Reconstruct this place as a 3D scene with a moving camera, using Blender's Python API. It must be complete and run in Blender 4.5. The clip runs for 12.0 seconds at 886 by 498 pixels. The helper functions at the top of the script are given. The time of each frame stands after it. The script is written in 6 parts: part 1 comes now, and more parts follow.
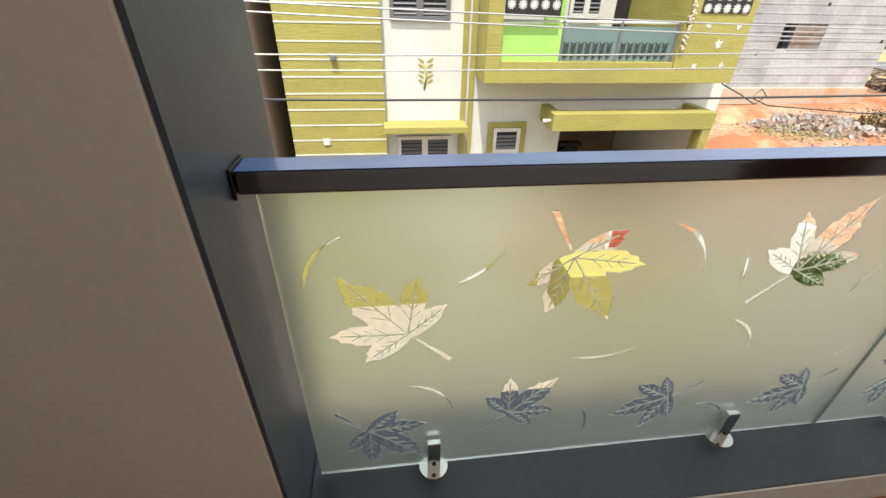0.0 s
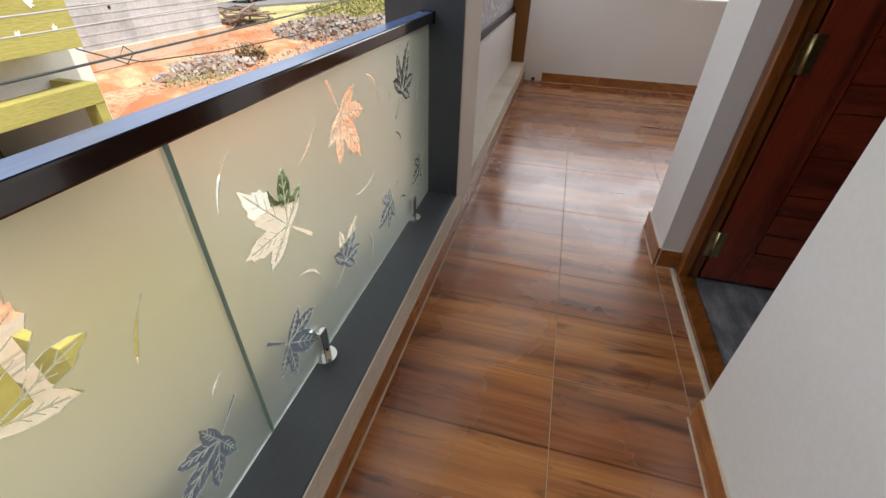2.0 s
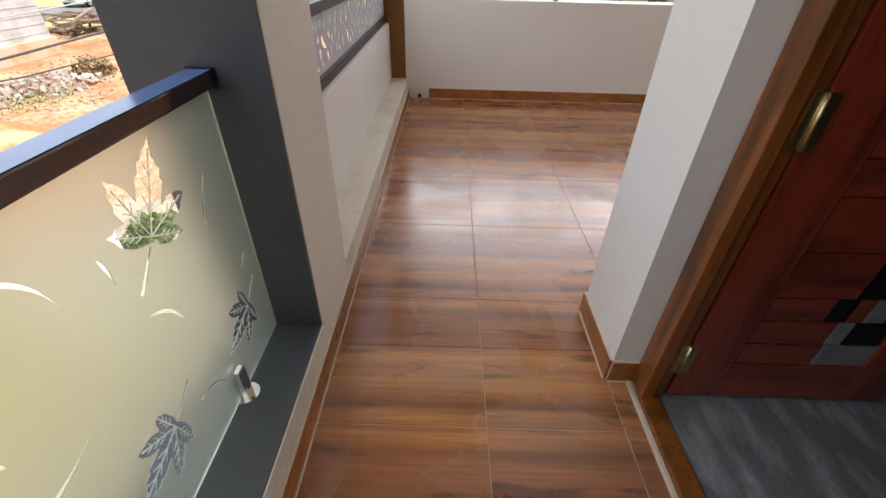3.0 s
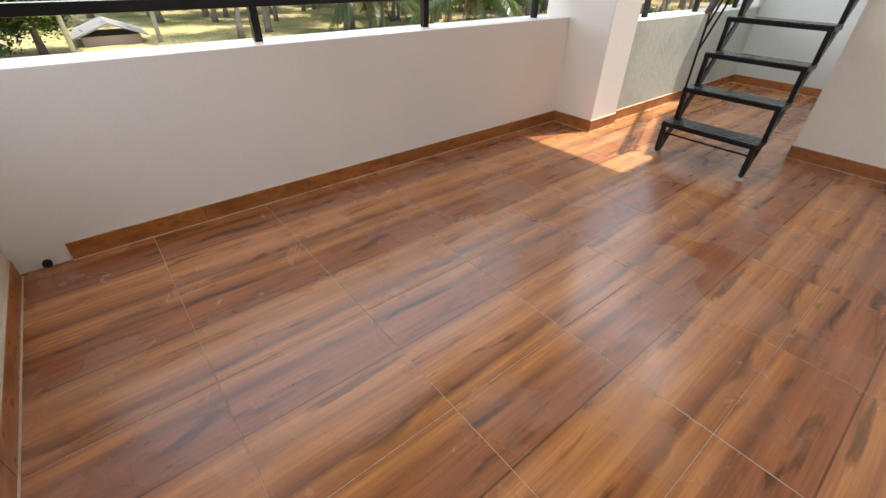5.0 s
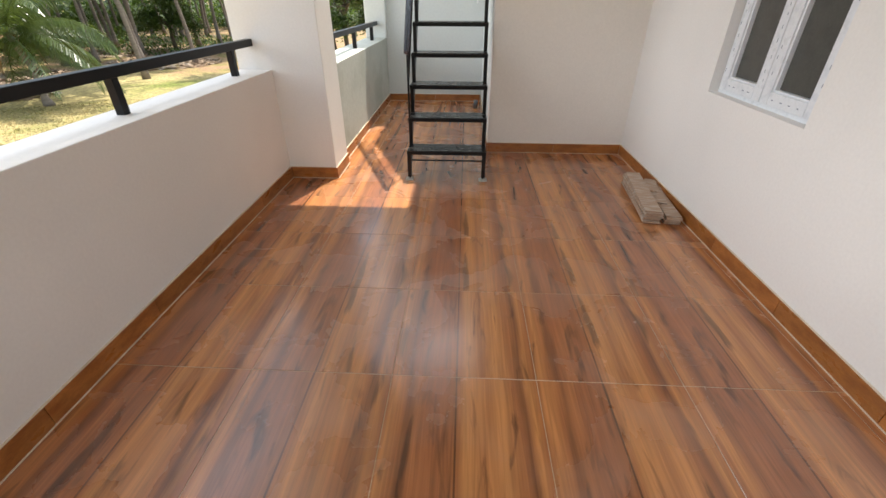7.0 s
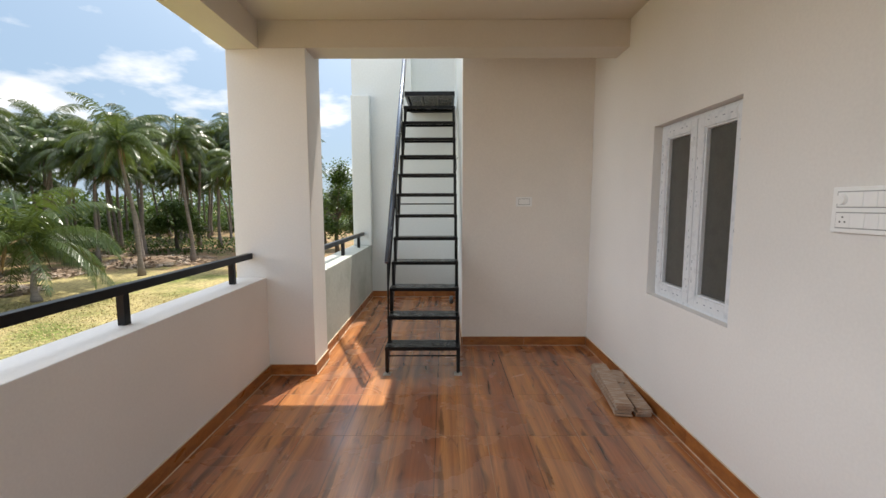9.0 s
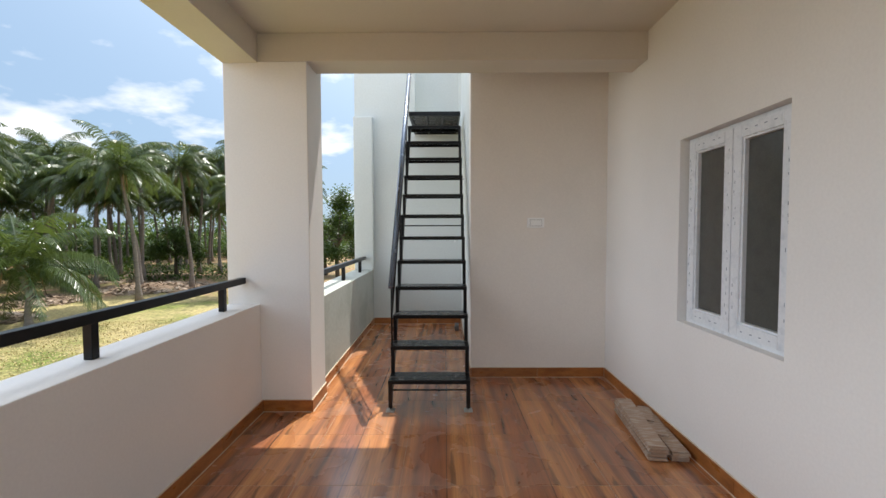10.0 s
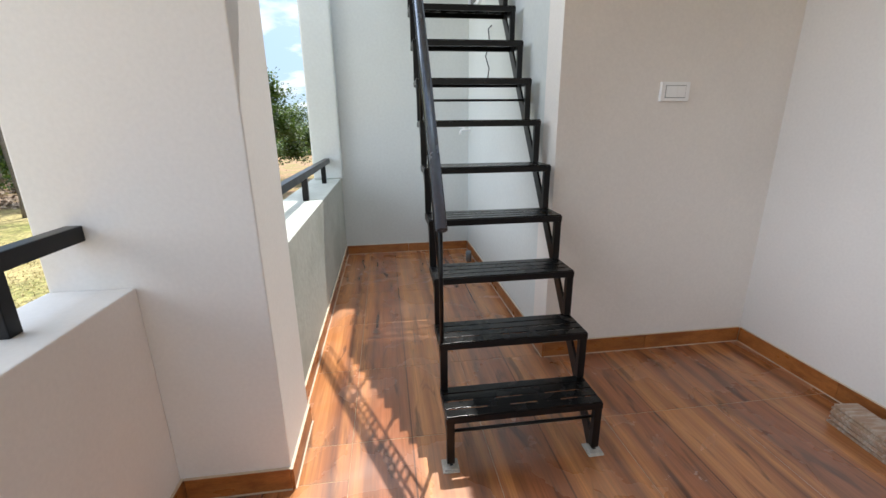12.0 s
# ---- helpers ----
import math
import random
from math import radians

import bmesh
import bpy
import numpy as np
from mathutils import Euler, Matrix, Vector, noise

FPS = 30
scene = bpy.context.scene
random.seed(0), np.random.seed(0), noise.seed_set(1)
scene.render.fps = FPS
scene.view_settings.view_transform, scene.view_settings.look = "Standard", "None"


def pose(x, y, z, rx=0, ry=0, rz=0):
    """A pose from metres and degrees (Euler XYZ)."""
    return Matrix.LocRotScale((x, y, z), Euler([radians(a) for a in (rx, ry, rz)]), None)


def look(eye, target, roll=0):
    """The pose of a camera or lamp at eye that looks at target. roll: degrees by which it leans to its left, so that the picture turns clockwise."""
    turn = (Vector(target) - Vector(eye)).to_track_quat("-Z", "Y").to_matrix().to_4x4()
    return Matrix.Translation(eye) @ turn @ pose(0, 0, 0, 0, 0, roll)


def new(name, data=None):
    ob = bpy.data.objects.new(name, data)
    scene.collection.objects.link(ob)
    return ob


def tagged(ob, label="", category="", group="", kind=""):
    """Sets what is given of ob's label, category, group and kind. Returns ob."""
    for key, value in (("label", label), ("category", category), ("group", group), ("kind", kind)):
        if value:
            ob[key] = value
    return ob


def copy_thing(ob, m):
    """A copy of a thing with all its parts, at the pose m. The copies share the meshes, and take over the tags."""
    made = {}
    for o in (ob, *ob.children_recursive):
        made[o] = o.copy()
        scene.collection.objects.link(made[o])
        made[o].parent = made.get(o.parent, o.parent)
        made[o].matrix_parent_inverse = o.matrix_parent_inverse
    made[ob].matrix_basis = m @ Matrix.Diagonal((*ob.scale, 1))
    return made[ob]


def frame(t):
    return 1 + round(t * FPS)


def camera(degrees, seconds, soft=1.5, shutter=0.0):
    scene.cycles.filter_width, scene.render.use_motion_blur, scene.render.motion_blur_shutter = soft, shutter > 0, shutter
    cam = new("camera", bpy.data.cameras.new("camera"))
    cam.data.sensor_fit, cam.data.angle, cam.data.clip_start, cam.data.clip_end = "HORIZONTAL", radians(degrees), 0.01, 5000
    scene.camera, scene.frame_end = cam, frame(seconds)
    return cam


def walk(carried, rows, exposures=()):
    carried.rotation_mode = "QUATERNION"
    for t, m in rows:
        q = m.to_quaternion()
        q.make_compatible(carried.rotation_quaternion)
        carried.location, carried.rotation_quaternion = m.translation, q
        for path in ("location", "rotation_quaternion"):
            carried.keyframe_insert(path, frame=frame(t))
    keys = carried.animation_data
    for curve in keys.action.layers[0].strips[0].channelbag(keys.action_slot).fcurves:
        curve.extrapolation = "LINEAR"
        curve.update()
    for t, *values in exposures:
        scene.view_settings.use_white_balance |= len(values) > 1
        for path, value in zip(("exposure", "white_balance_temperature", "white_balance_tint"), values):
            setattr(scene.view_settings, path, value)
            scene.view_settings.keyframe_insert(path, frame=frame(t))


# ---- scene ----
cam = camera(93.3, 12.0)
PATH = [
    (0, (-5.952, -0.461, 1.242), (-5.724, 1.216, 0.176), 1.5),
    (0.5, (-5.815, -0.474, 1.246), (-5.128, 1.047, 0.144), 1.7),
    (1, (-5.691, -0.45, 1.25), (-4.584, 0.773, 0.119), 1.7),
    (1.5, (-5.541, -0.388, 1.226), (-4.112, 0.419, 0.082), 1.6),
    (2, (-5.257, -0.399, 1.213), (-3.676, -0.005, 0.052), 1.7),
    (2.5, (-4.886, -0.422, 1.248), (-3.269, -0.287, 0.08), 1.4),
    (2.7, (-4.694, -0.406, 1.24), (-3.072, -0.331, 0.072), 1.5),
    (4.3, (-3.122, -0.402, 1.276), (-1.556, -0.908, 0.139), 1.3),
    (4.5, (-2.929, -0.454, 1.272), (-1.418, -1.114, 0.139), 1.3),
    (5, (-2.472, -0.569, 1.263), (-1.203, -1.617, 0.126), 1.1),
    (5.5, (-2.042, -0.638, 1.269), (-1.126, -2.008, 0.136), 0.7),
    (6, (-1.737, -0.771, 1.284), (-1.193, -2.332, 0.157), 0.3),
    (6.5, (-1.49, -0.668, 1.321), (-1.26, -2.31, 0.201), 0.3),
    (8.3, (-1.532, -0.37, 1.485), (-1.543, -2.306, 0.984), -0.2),
    (8.5, (-1.532, -0.366, 1.497), (-1.541, -2.325, 1.093), -0.2),
    (9, (-1.558, -0.368, 1.505), (-1.55, -2.357, 1.297), -0.1),
    (9.5, (-1.578, -0.402, 1.487), (-1.558, -2.399, 1.382), -0.2),
    (10, (-1.492, -0.627, 1.461), (-1.482, -2.625, 1.376), -0.2),
    (10.5, (-1.309, -1.03, 1.473), (-1.329, -3.026, 1.351), -0.4),
    (11, (-1.185, -1.536, 1.452), (-1.283, -3.522, 1.236), -0.4),
    (11.5, (-0.988, -2.067, 1.393), (-1.167, -4.025, 1.023), -0.6),
    (12, (-0.832, -2.56, 1.377), (-1.086, -4.462, 0.814), -0.7),
]
EXPO = [(0, 0.23, 6600, 10), (0.5, 0.10, 6600, 10), (1, 0.00, 6650, 12), (1.5, 0.08, 6650, 12), (2.7, 0.46, 6650, 12), (4.3, 0.68, 6400, 11), (5, 0.74, 6700, 11), (6.5, 0.63, 6800, 10),
        (8.5, 0.12, 6700, 11), (9.5, 0.05, 6600, 10), (10.5, 0.06, 6250, 10), (11.5, 0.15, 6300, 10), (12, 0.32, 6250, 10)]
walk(cam, [(t, look(eye, target, roll)) for t, eye, target, roll in PATH], EXPO)

# ---- world, sun ----
world = bpy.data.worlds.new("sky")
scene.world = world
world.use_nodes = True
wn, wl = world.node_tree.nodes, world.node_tree.links
wn.clear()
w_out = wn.new("ShaderNodeOutputWorld")
w_bg = wn.new("ShaderNodeBackground")
w_bg.inputs["Strength"].default_value = 0.12
w_sky = wn.new("ShaderNodeTexSky")
w_sky.sky_type, w_sky.sun_disc = "NISHITA", False
w_sky.sun_elevation, w_sky.sun_rotation = radians(66.7), radians(202)
w_sky.dust_density, w_sky.air_density = 1.6, 1.0
# fair-weather clouds, laid out on a flat layer high above
w_tc = wn.new("ShaderNodeTexCoord")
w_sep = wn.new("ShaderNodeSeparateXYZ")
wl.new(w_tc.outputs["Generated"], w_sep.inputs[0])
w_add = wn.new("ShaderNodeMath")
w_add.operation = "ADD"
w_add.inputs[1].default_value = 0.22
wl.new(w_sep.outputs["Z"], w_add.inputs[0])
w_div = wn.new("ShaderNodeVectorMath")
w_div.operation = "DIVIDE"
w_cmb = wn.new("ShaderNodeCombineXYZ")
for k in range(3):
    wl.new(w_add.outputs[0], w_cmb.inputs[k])
wl.new(w_tc.outputs["Generated"], w_div.inputs[0])
wl.new(w_cmb.outputs[0], w_div.inputs[1])
w_noise = wn.new("ShaderNodeTexNoise")
w_noise.inputs["Scale"].default_value = 2.5
w_noise.inputs["Detail"].default_value = 7
w_noise.inputs["Roughness"].default_value = 0.52
wl.new(w_div.outputs[0], w_noise.inputs["Vector"])
w_ramp = wn.new("ShaderNodeValToRGB")
w_ramp.color_ramp.elements[0].position, w_ramp.color_ramp.elements[1].position = 0.50, 0.66
wl.new(w_noise.outputs["Fac"], w_ramp.inputs[0])
w_mix = wn.new("ShaderNodeMix")
w_mix.data_type = "RGBA"
w_mix.inputs[7].default_value = (9.3, 9.4, 9.6, 1)
wl.new(w_ramp.outputs[0], w_mix.inputs[0])
w_haze = wn.new("ShaderNodeMix")
w_haze.data_type = "RGBA"
w_haze.inputs[0].default_value = 0.65
w_haze.inputs[7].default_value = (3.9, 5.6, 7.6, 1)
wl.new(w_sky.outputs[0], w_haze.inputs[6])
wl.new(w_haze.outputs[2], w_mix.inputs[6])
# bright haze round the sun
w_dot = wn.new("ShaderNodeVectorMath")
w_dot.operation = "DOT_PRODUCT"
w_dot.inputs[1].default_value = (-0.147, -0.369, 0.918)
wl.new(w_tc.outputs["Generated"], w_dot.inputs[0])
w_clamp = wn.new("ShaderNodeMath")
w_clamp.operation = "MAXIMUM"
w_clamp.inputs[1].default_value = 0.0
wl.new(w_dot.outputs["Value"], w_clamp.inputs[0])
w_pow = wn.new("ShaderNodeMath")
w_pow.operation = "POWER"
w_pow.inputs[1].default_value = 4.5
wl.new(w_clamp.outputs[0], w_pow.inputs[0])
w_aur = wn.new("ShaderNodeVectorMath")
w_aur.operation = "SCALE"
w_aur.inputs[0].default_value = (17.0, 17.4, 18.0)
wl.new(w_pow.outputs[0], w_aur.inputs["Scale"])
w_sum = wn.new("ShaderNodeVectorMath")
wl.new(w_mix.outputs[2], w_sum.inputs[0])
wl.new(w_aur.outputs[0], w_sum.inputs[1])
wl.new(w_sum.outputs[0], w_bg.inputs[0])
wl.new(w_bg.outputs[0], w_out.inputs[0])

sun = new("sun", bpy.data.lights.new("sun", "SUN"))
sun.data.energy, sun.data.angle, sun.data.color = 5.0, radians(0.5), (1.0, 0.95, 0.87)
sun.matrix_world = look((-1.6, -4.0, 10), (0, 0, 0))


def sky_fill_lamp(name, at, target, width, height, watts):
    """An added area lamp off an open side, filling in for the sky's light."""
    lamp = new(name, bpy.data.lights.new(name, "AREA"))
    lamp.data.shape, lamp.data.size, lamp.data.size_y = "RECTANGLE", width, height
    lamp.data.energy, lamp.data.color = watts, (0.97, 0.98, 1.0)
    lamp.matrix_world = look(at, target)


# Fill lamps besides the world sky, added to brighten the verandas and yard.
sky_fill_lamp("sky_fill_street", (-3.2, 2.9, 3.8), (-3.2, -0.9, 1.3), 9.5, 3.6, 110)
sky_fill_lamp("sky_fill_parapet", (8.0, -2.7, 4.5), (-1.6, -3.0, 1.3), 11.5, 5.2, 560)
sky_fill_lamp("sky_fill_yard", (-1.0, -5.9, 4.9), (-1.0, -5.9, 0), 1.2, 2.2, 14)

# ---- materials ----
def wire(nt, a, b):
    nt.links.new(a, b)


def paint(name, base, rough=0.6, metal=0.0, vary=0.08, scale=3.0, fine=40.0, bump=0.15, bump_dist=0.002,
          second=None, mix_pos=(0.45, 0.65), stretch=(1, 1, 1), coat=0.0, rough_vary=0.1, by_object=0.0, spec=0.5):
    """A surface with large stains and fine grain; second: a colour that shows in patches."""
    m = bpy.data.materials.new(name)
    m.use_nodes = True
    nt = m.node_tree
    b = nt.nodes["Principled BSDF"]
    b.inputs["Metallic"].default_value = metal
    b.inputs["Coat Weight"].default_value = coat
    b.inputs["Coat Roughness"].default_value = 0.08
    b.inputs["Specular IOR Level"].default_value = spec
    tc = nt.nodes.new("ShaderNodeTexCoord")
    mp = nt.nodes.new("ShaderNodeMapping")
    mp.inputs["Scale"].default_value = stretch
    wire(nt, tc.outputs["Object"], mp.inputs[0])
    big = nt.nodes.new("ShaderNodeTexNoise")
    big.inputs["Scale"].default_value, big.inputs["Detail"].default_value = scale, 5
    small = nt.nodes.new("ShaderNodeTexNoise")
    small.inputs["Scale"].default_value, small.inputs["Detail"].default_value = fine, 6
    for n in (big, small):
        wire(nt, mp.outputs[0], n.inputs["Vector"])
    ramp = nt.nodes.new("ShaderNodeValToRGB")
    ramp.color_ramp.elements[0].position, ramp.color_ramp.elements[1].position = mix_pos
    c2 = second if second else tuple(c * (1 - vary) for c in base)
    ramp.color_ramp.elements[0].color = (*base, 1)
    ramp.color_ramp.elements[1].color = (*c2, 1)
    wire(nt, big.outputs["Fac"], ramp.inputs[0])
    grain = nt.nodes.new("ShaderNodeMapRange")
    grain.inputs["To Min"].default_value, grain.inputs["To Max"].default_value = 1 - vary * 1.6, 1 + vary * 1.6
    wire(nt, small.outputs["Fac"], grain.inputs[0])
    mul = nt.nodes.new("ShaderNodeVectorMath")
    mul.operation = "SCALE"
    wire(nt, ramp.outputs[0], mul.inputs[0])
    fac = grain.outputs[0]
    if by_object:
        oi = nt.nodes.new("ShaderNodeObjectInfo")
        mr = nt.nodes.new("ShaderNodeMapRange")
        mr.inputs["To Min"].default_value, mr.inputs["To Max"].default_value = 1 - by_object, 1 + by_object
        wire(nt, oi.outputs["Random"], mr.inputs[0])
        mm = nt.nodes.new("ShaderNodeMath")
        mm.operation = "MULTIPLY"
        wire(nt, fac, mm.inputs[0])
        wire(nt, mr.outputs[0], mm.inputs[1])
        fac = mm.outputs[0]
    wire(nt, fac, mul.inputs["Scale"])
    wire(nt, mul.outputs[0], b.inputs["Base Color"])
    rr = nt.nodes.new("ShaderNodeMapRange")
    rr.inputs["To Min"].default_value = max(0.02, rough - rough_vary)
    rr.inputs["To Max"].default_value = min(1.0, rough + rough_vary)
    wire(nt, big.outputs["Fac"], rr.inputs[0])
    wire(nt, rr.outputs[0], b.inputs["Roughness"])
    if bump:
        bp = nt.nodes.new("ShaderNodeBump")
        bp.inputs["Strength"].default_value, bp.inputs["Distance"].default_value = bump, bump_dist
        wire(nt, small.outputs["Fac"], bp.inputs["Height"])
        wire(nt, bp.outputs[0], b.inputs["Normal"])
    return m


def glassy(name, tint, rough, ior=1.45, trans=1.0):
    m = bpy.data.materials.new(name)
    m.use_nodes = True
    b = m.node_tree.nodes["Principled BSDF"]
    b.inputs["Base Color"].default_value = (*tint, 1)
    b.inputs["Roughness"].default_value = rough
    b.inputs["IOR"].default_value = ior
    b.inputs["Transmission Weight"].default_value = trans
    return m


def wood_tile(name):
    """Wood-print floor tile: a golden and a plainer board to a tile, streaks along y, satin glaze with dusty smears."""
    m = bpy.data.materials.new(name)
    m.use_nodes = True
    nt = m.node_tree
    b = nt.nodes["Principled BSDF"]
    b.inputs["Specular IOR Level"].default_value = 0.9
    tc = nt.nodes.new("ShaderNodeTexCoord")
    oi = nt.nodes.new("ShaderNodeObjectInfo")
    shift = nt.nodes.new("ShaderNodeVectorMath")
    shift.operation = "SCALE"
    shift.inputs[0].default_value = (0.0, 3.0, 0.10)
    wire(nt, oi.outputs["Random"], shift.inputs["Scale"])
    add = nt.nodes.new("ShaderNodeVectorMath")
    wire(nt, tc.outputs["Object"], add.inputs[0])
    wire(nt, shift.outputs[0], add.inputs[1])

    def streak(sx, sy, detail, dist):
        mp = nt.nodes.new("ShaderNodeMapping")
        mp.inputs["Scale"].default_value = (sx, sy, 1)
        wire(nt, add.outputs[0], mp.inputs[0])
        n = nt.nodes.new("ShaderNodeTexNoise")
        n.inputs["Scale"].default_value, n.inputs["Detail"].default_value, n.inputs["Distortion"].default_value = 1, detail, dist
        wire(nt, mp.outputs[0], n.inputs["Vector"])
        return n.outputs["Fac"]

    broad = streak(9, 0.9, 5, 0.6)
    thin = streak(70, 2.2, 7, 0.9)
    knots = streak(15, 2.6, 6, 0.8)
    sway = streak(7, 0.9, 4, 0.3)
    # the print across a tile, from one long edge to the other: golden board, seam, plainer board
    sep = nt.nodes.new("ShaderNodeSeparateXYZ")
    wire(nt, tc.outputs["Object"], sep.inputs[0])
    bend = nt.nodes.new("ShaderNodeMapRange")
    bend.inputs["From Min"].default_value, bend.inputs["From Max"].default_value = 0.25, 0.75
    bend.inputs["To Min"].default_value, bend.inputs["To Max"].default_value = 0.455, 0.545
    wire(nt, sway, bend.inputs[0])
    across = nt.nodes.new("ShaderNodeMath")
    across.operation = "MULTIPLY_ADD"
    across.inputs[1].default_value = 1 / 0.6
    wire(nt, sep.outputs["X"], across.inputs[0])
    wire(nt, bend.outputs[0], across.inputs[2])
    prof = nt.nodes.new("ShaderNodeValToRGB")
    stops = ((0.02, (0.27, 0.095, 0.032)), (0.07, (0.42, 0.170, 0.054)), (0.115, (0.12, 0.040, 0.017)), (0.18, (0.28, 0.100, 0.034)), (0.27, (0.47, 0.198, 0.065)),
             (0.37, (0.33, 0.130, 0.044)), (0.47, (0.49, 0.211, 0.071)), (0.55, (0.27, 0.095, 0.034)), (0.62, (0.25, 0.085, 0.033)), (0.80, (0.27, 0.092, 0.036)),
             (0.865, (0.13, 0.044, 0.019)), (0.91, (0.30, 0.110, 0.038)), (0.96, (0.46, 0.186, 0.061)), (1.0, (0.30, 0.110, 0.038)))
    pe = prof.color_ramp.elements
    pe[0].position, pe[0].color = stops[0][0], (*stops[0][1], 1)
    pe[1].position, pe[1].color = stops[-1][0], (*stops[-1][1], 1)
    for pos, col in stops[1:-1]:
        pe.new(pos).color = (*col, 1)
    wire(nt, across.outputs[0], prof.inputs[0])
    ramp = nt.nodes.new("ShaderNodeValToRGB")
    e = ramp.color_ramp.elements
    e[0].position, e[0].color = 0.33, (0.13, 0.042, 0.016, 1)
    e[1].position, e[1].color = 0.66, (0.47, 0.190, 0.061, 1)
    mid = e.new(0.48)
    mid.color = (0.28, 0.098, 0.034, 1)
    wire(nt, broad, ramp.inputs[0])
    plain = nt.nodes.new("ShaderNodeMix")
    plain.data_type = "RGBA"
    plain.inputs[0].default_value = 0.76
    wire(nt, ramp.outputs[0], plain.inputs[6])
    wire(nt, prof.outputs[0], plain.inputs[7])
    dark = nt.nodes.new("ShaderNodeMapRange")
    dark.inputs["From Min"].default_value, dark.inputs["From Max"].default_value = 0.33, 0.43
    dark.inputs["To Min"].default_value, dark.inputs["To Max"].default_value = 0.42, 1.0
    wire(nt, knots, dark.inputs[0])
    g = nt.nodes.new("ShaderNodeMapRange")
    g.inputs["From Min"].default_value, g.inputs["From Max"].default_value = 0.28, 0.72
    g.inputs["To Min"].default_value, g.inputs["To Max"].default_value = 0.86, 1.42
    wire(nt, thin, g.inputs[0])
    # printed board joint down the middle
    ab = nt.nodes.new("ShaderNodeMath")
    ab.operation = "COMPARE"
    ab.inputs[1].default_value, ab.inputs[2].default_value = 0.03, 0.0035
    wire(nt, sep.outputs["X"], ab.inputs[0])
    jt = nt.nodes.new("ShaderNodeMapRange")
    jt.inputs["To Min"].default_value, jt.inputs["To Max"].default_value = 1.0, 0.38
    wire(nt, ab.outputs[0], jt.inputs[0])
    f = g.outputs[0]
    for s in (dark.outputs[0], jt.outputs[0]):
        mu = nt.nodes.new("ShaderNodeMath")
        mu.operation = "MULTIPLY"
        wire(nt, f, mu.inputs[0])
        wire(nt, s, mu.inputs[1])
        f = mu.outputs[0]
    sc = nt.nodes.new("ShaderNodeVectorMath")
    sc.operation = "SCALE"
    wire(nt, plain.outputs[2], sc.inputs[0])
    wire(nt, f, sc.inputs["Scale"])
    # dusty smears, seen in the gloss
    geo = nt.nodes.new("ShaderNodeNewGeometry")
    sm = nt.nodes.new("ShaderNodeTexNoise")
    sm.inputs["Scale"].default_value, sm.inputs["Detail"].default_value, sm.inputs["Distortion"].default_value = 2.6, 6, 0.5
    wire(nt, geo.outputs["Position"], sm.inputs["Vector"])
    dust = nt.nodes.new("ShaderNodeMapRange")
    dust.interpolation_type = "SMOOTHSTEP"
    dust.inputs["From Min"].default_value, dust.inputs["From Max"].default_value = 0.36, 0.80
    dust.inputs["To Max"].default_value = 0.15
    wire(nt, sm.outputs["Fac"], dust.inputs[0])
    dm = nt.nodes.new("ShaderNodeMix")
    dm.data_type = "RGBA"
    dm.inputs[7].default_value = (0.50, 0.41, 0.36, 1)
    wire(nt, dust.outputs[0], dm.inputs[0])
    wire(nt, sc.outputs[0], dm.inputs[6])
    wire(nt, dm.outputs[2], b.inputs["Base Color"])
    r = nt.nodes.new("ShaderNodeMapRange")
    r.inputs["From Min"].default_value, r.inputs["From Max"].default_value = 0.3, 0.7
    r.inputs["To Min"].default_value, r.inputs["To Max"].default_value = 0.16, 0.36
    wire(nt, sm.outputs["Fac"], r.inputs[0])
    wire(nt, r.outputs[0], b.inputs["Roughness"])
    bp = nt.nodes.new("ShaderNodeBump")
    bp.inputs["Strength"].default_value, bp.inputs["Distance"].default_value = 0.12, 0.0008
    wire(nt, thin, bp.inputs["Height"])
    wire(nt, bp.outputs[0], b.inputs["Normal"])
    return m


def glow(name, colour, strength):
    m = bpy.data.materials.new(name)
    m.use_nodes = True
    b = m.node_tree.nodes["Principled BSDF"]
    b.inputs["Base Color"].default_value = (0.8, 0.8, 0.85, 1)
    b.inputs["Emission Color"].default_value = (*colour, 1)
    b.inputs["Emission Strength"].default_value = strength
    return m


def see_through_leaf(m, amount, tint):
    """Lets light shine through thin leaves."""
    nt = m.node_tree
    b, out = nt.nodes["Principled BSDF"], nt.nodes["Material Output"]
    tr = nt.nodes.new("ShaderNodeBsdfTranslucent")
    tr.inputs["Color"].default_value = (*tint, 1)
    mx = nt.nodes.new("ShaderNodeMixShader")
    mx.inputs[0].default_value = amount
    wire(nt, b.outputs[0], mx.inputs[1])
    wire(nt, tr.outputs[0], mx.inputs[2])
    wire(nt, mx.outputs[0], out.inputs["Surface"])
    return m


M_WHITE = paint("white_wall_paint", (0.80, 0.775, 0.745), 0.55, vary=0.035, scale=1.3, fine=70, bump=0.10)
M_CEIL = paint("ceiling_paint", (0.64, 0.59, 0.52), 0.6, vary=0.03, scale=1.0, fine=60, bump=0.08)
M_WARM = paint("warm_white_wall_paint", (0.83, 0.785, 0.73), 0.6, vary=0.04, scale=1.3, fine=70, bump=0.10)
M_BEIGE = paint("beige_wall_paint", (0.70, 0.60, 0.49), 0.6, vary=0.05, scale=1.2, fine=60, bump=0.12)
M_CREAM = paint("cream_wall_paint", (0.72, 0.66, 0.585), 0.6, vary=0.06, scale=2.0, fine=50, bump=0.14)
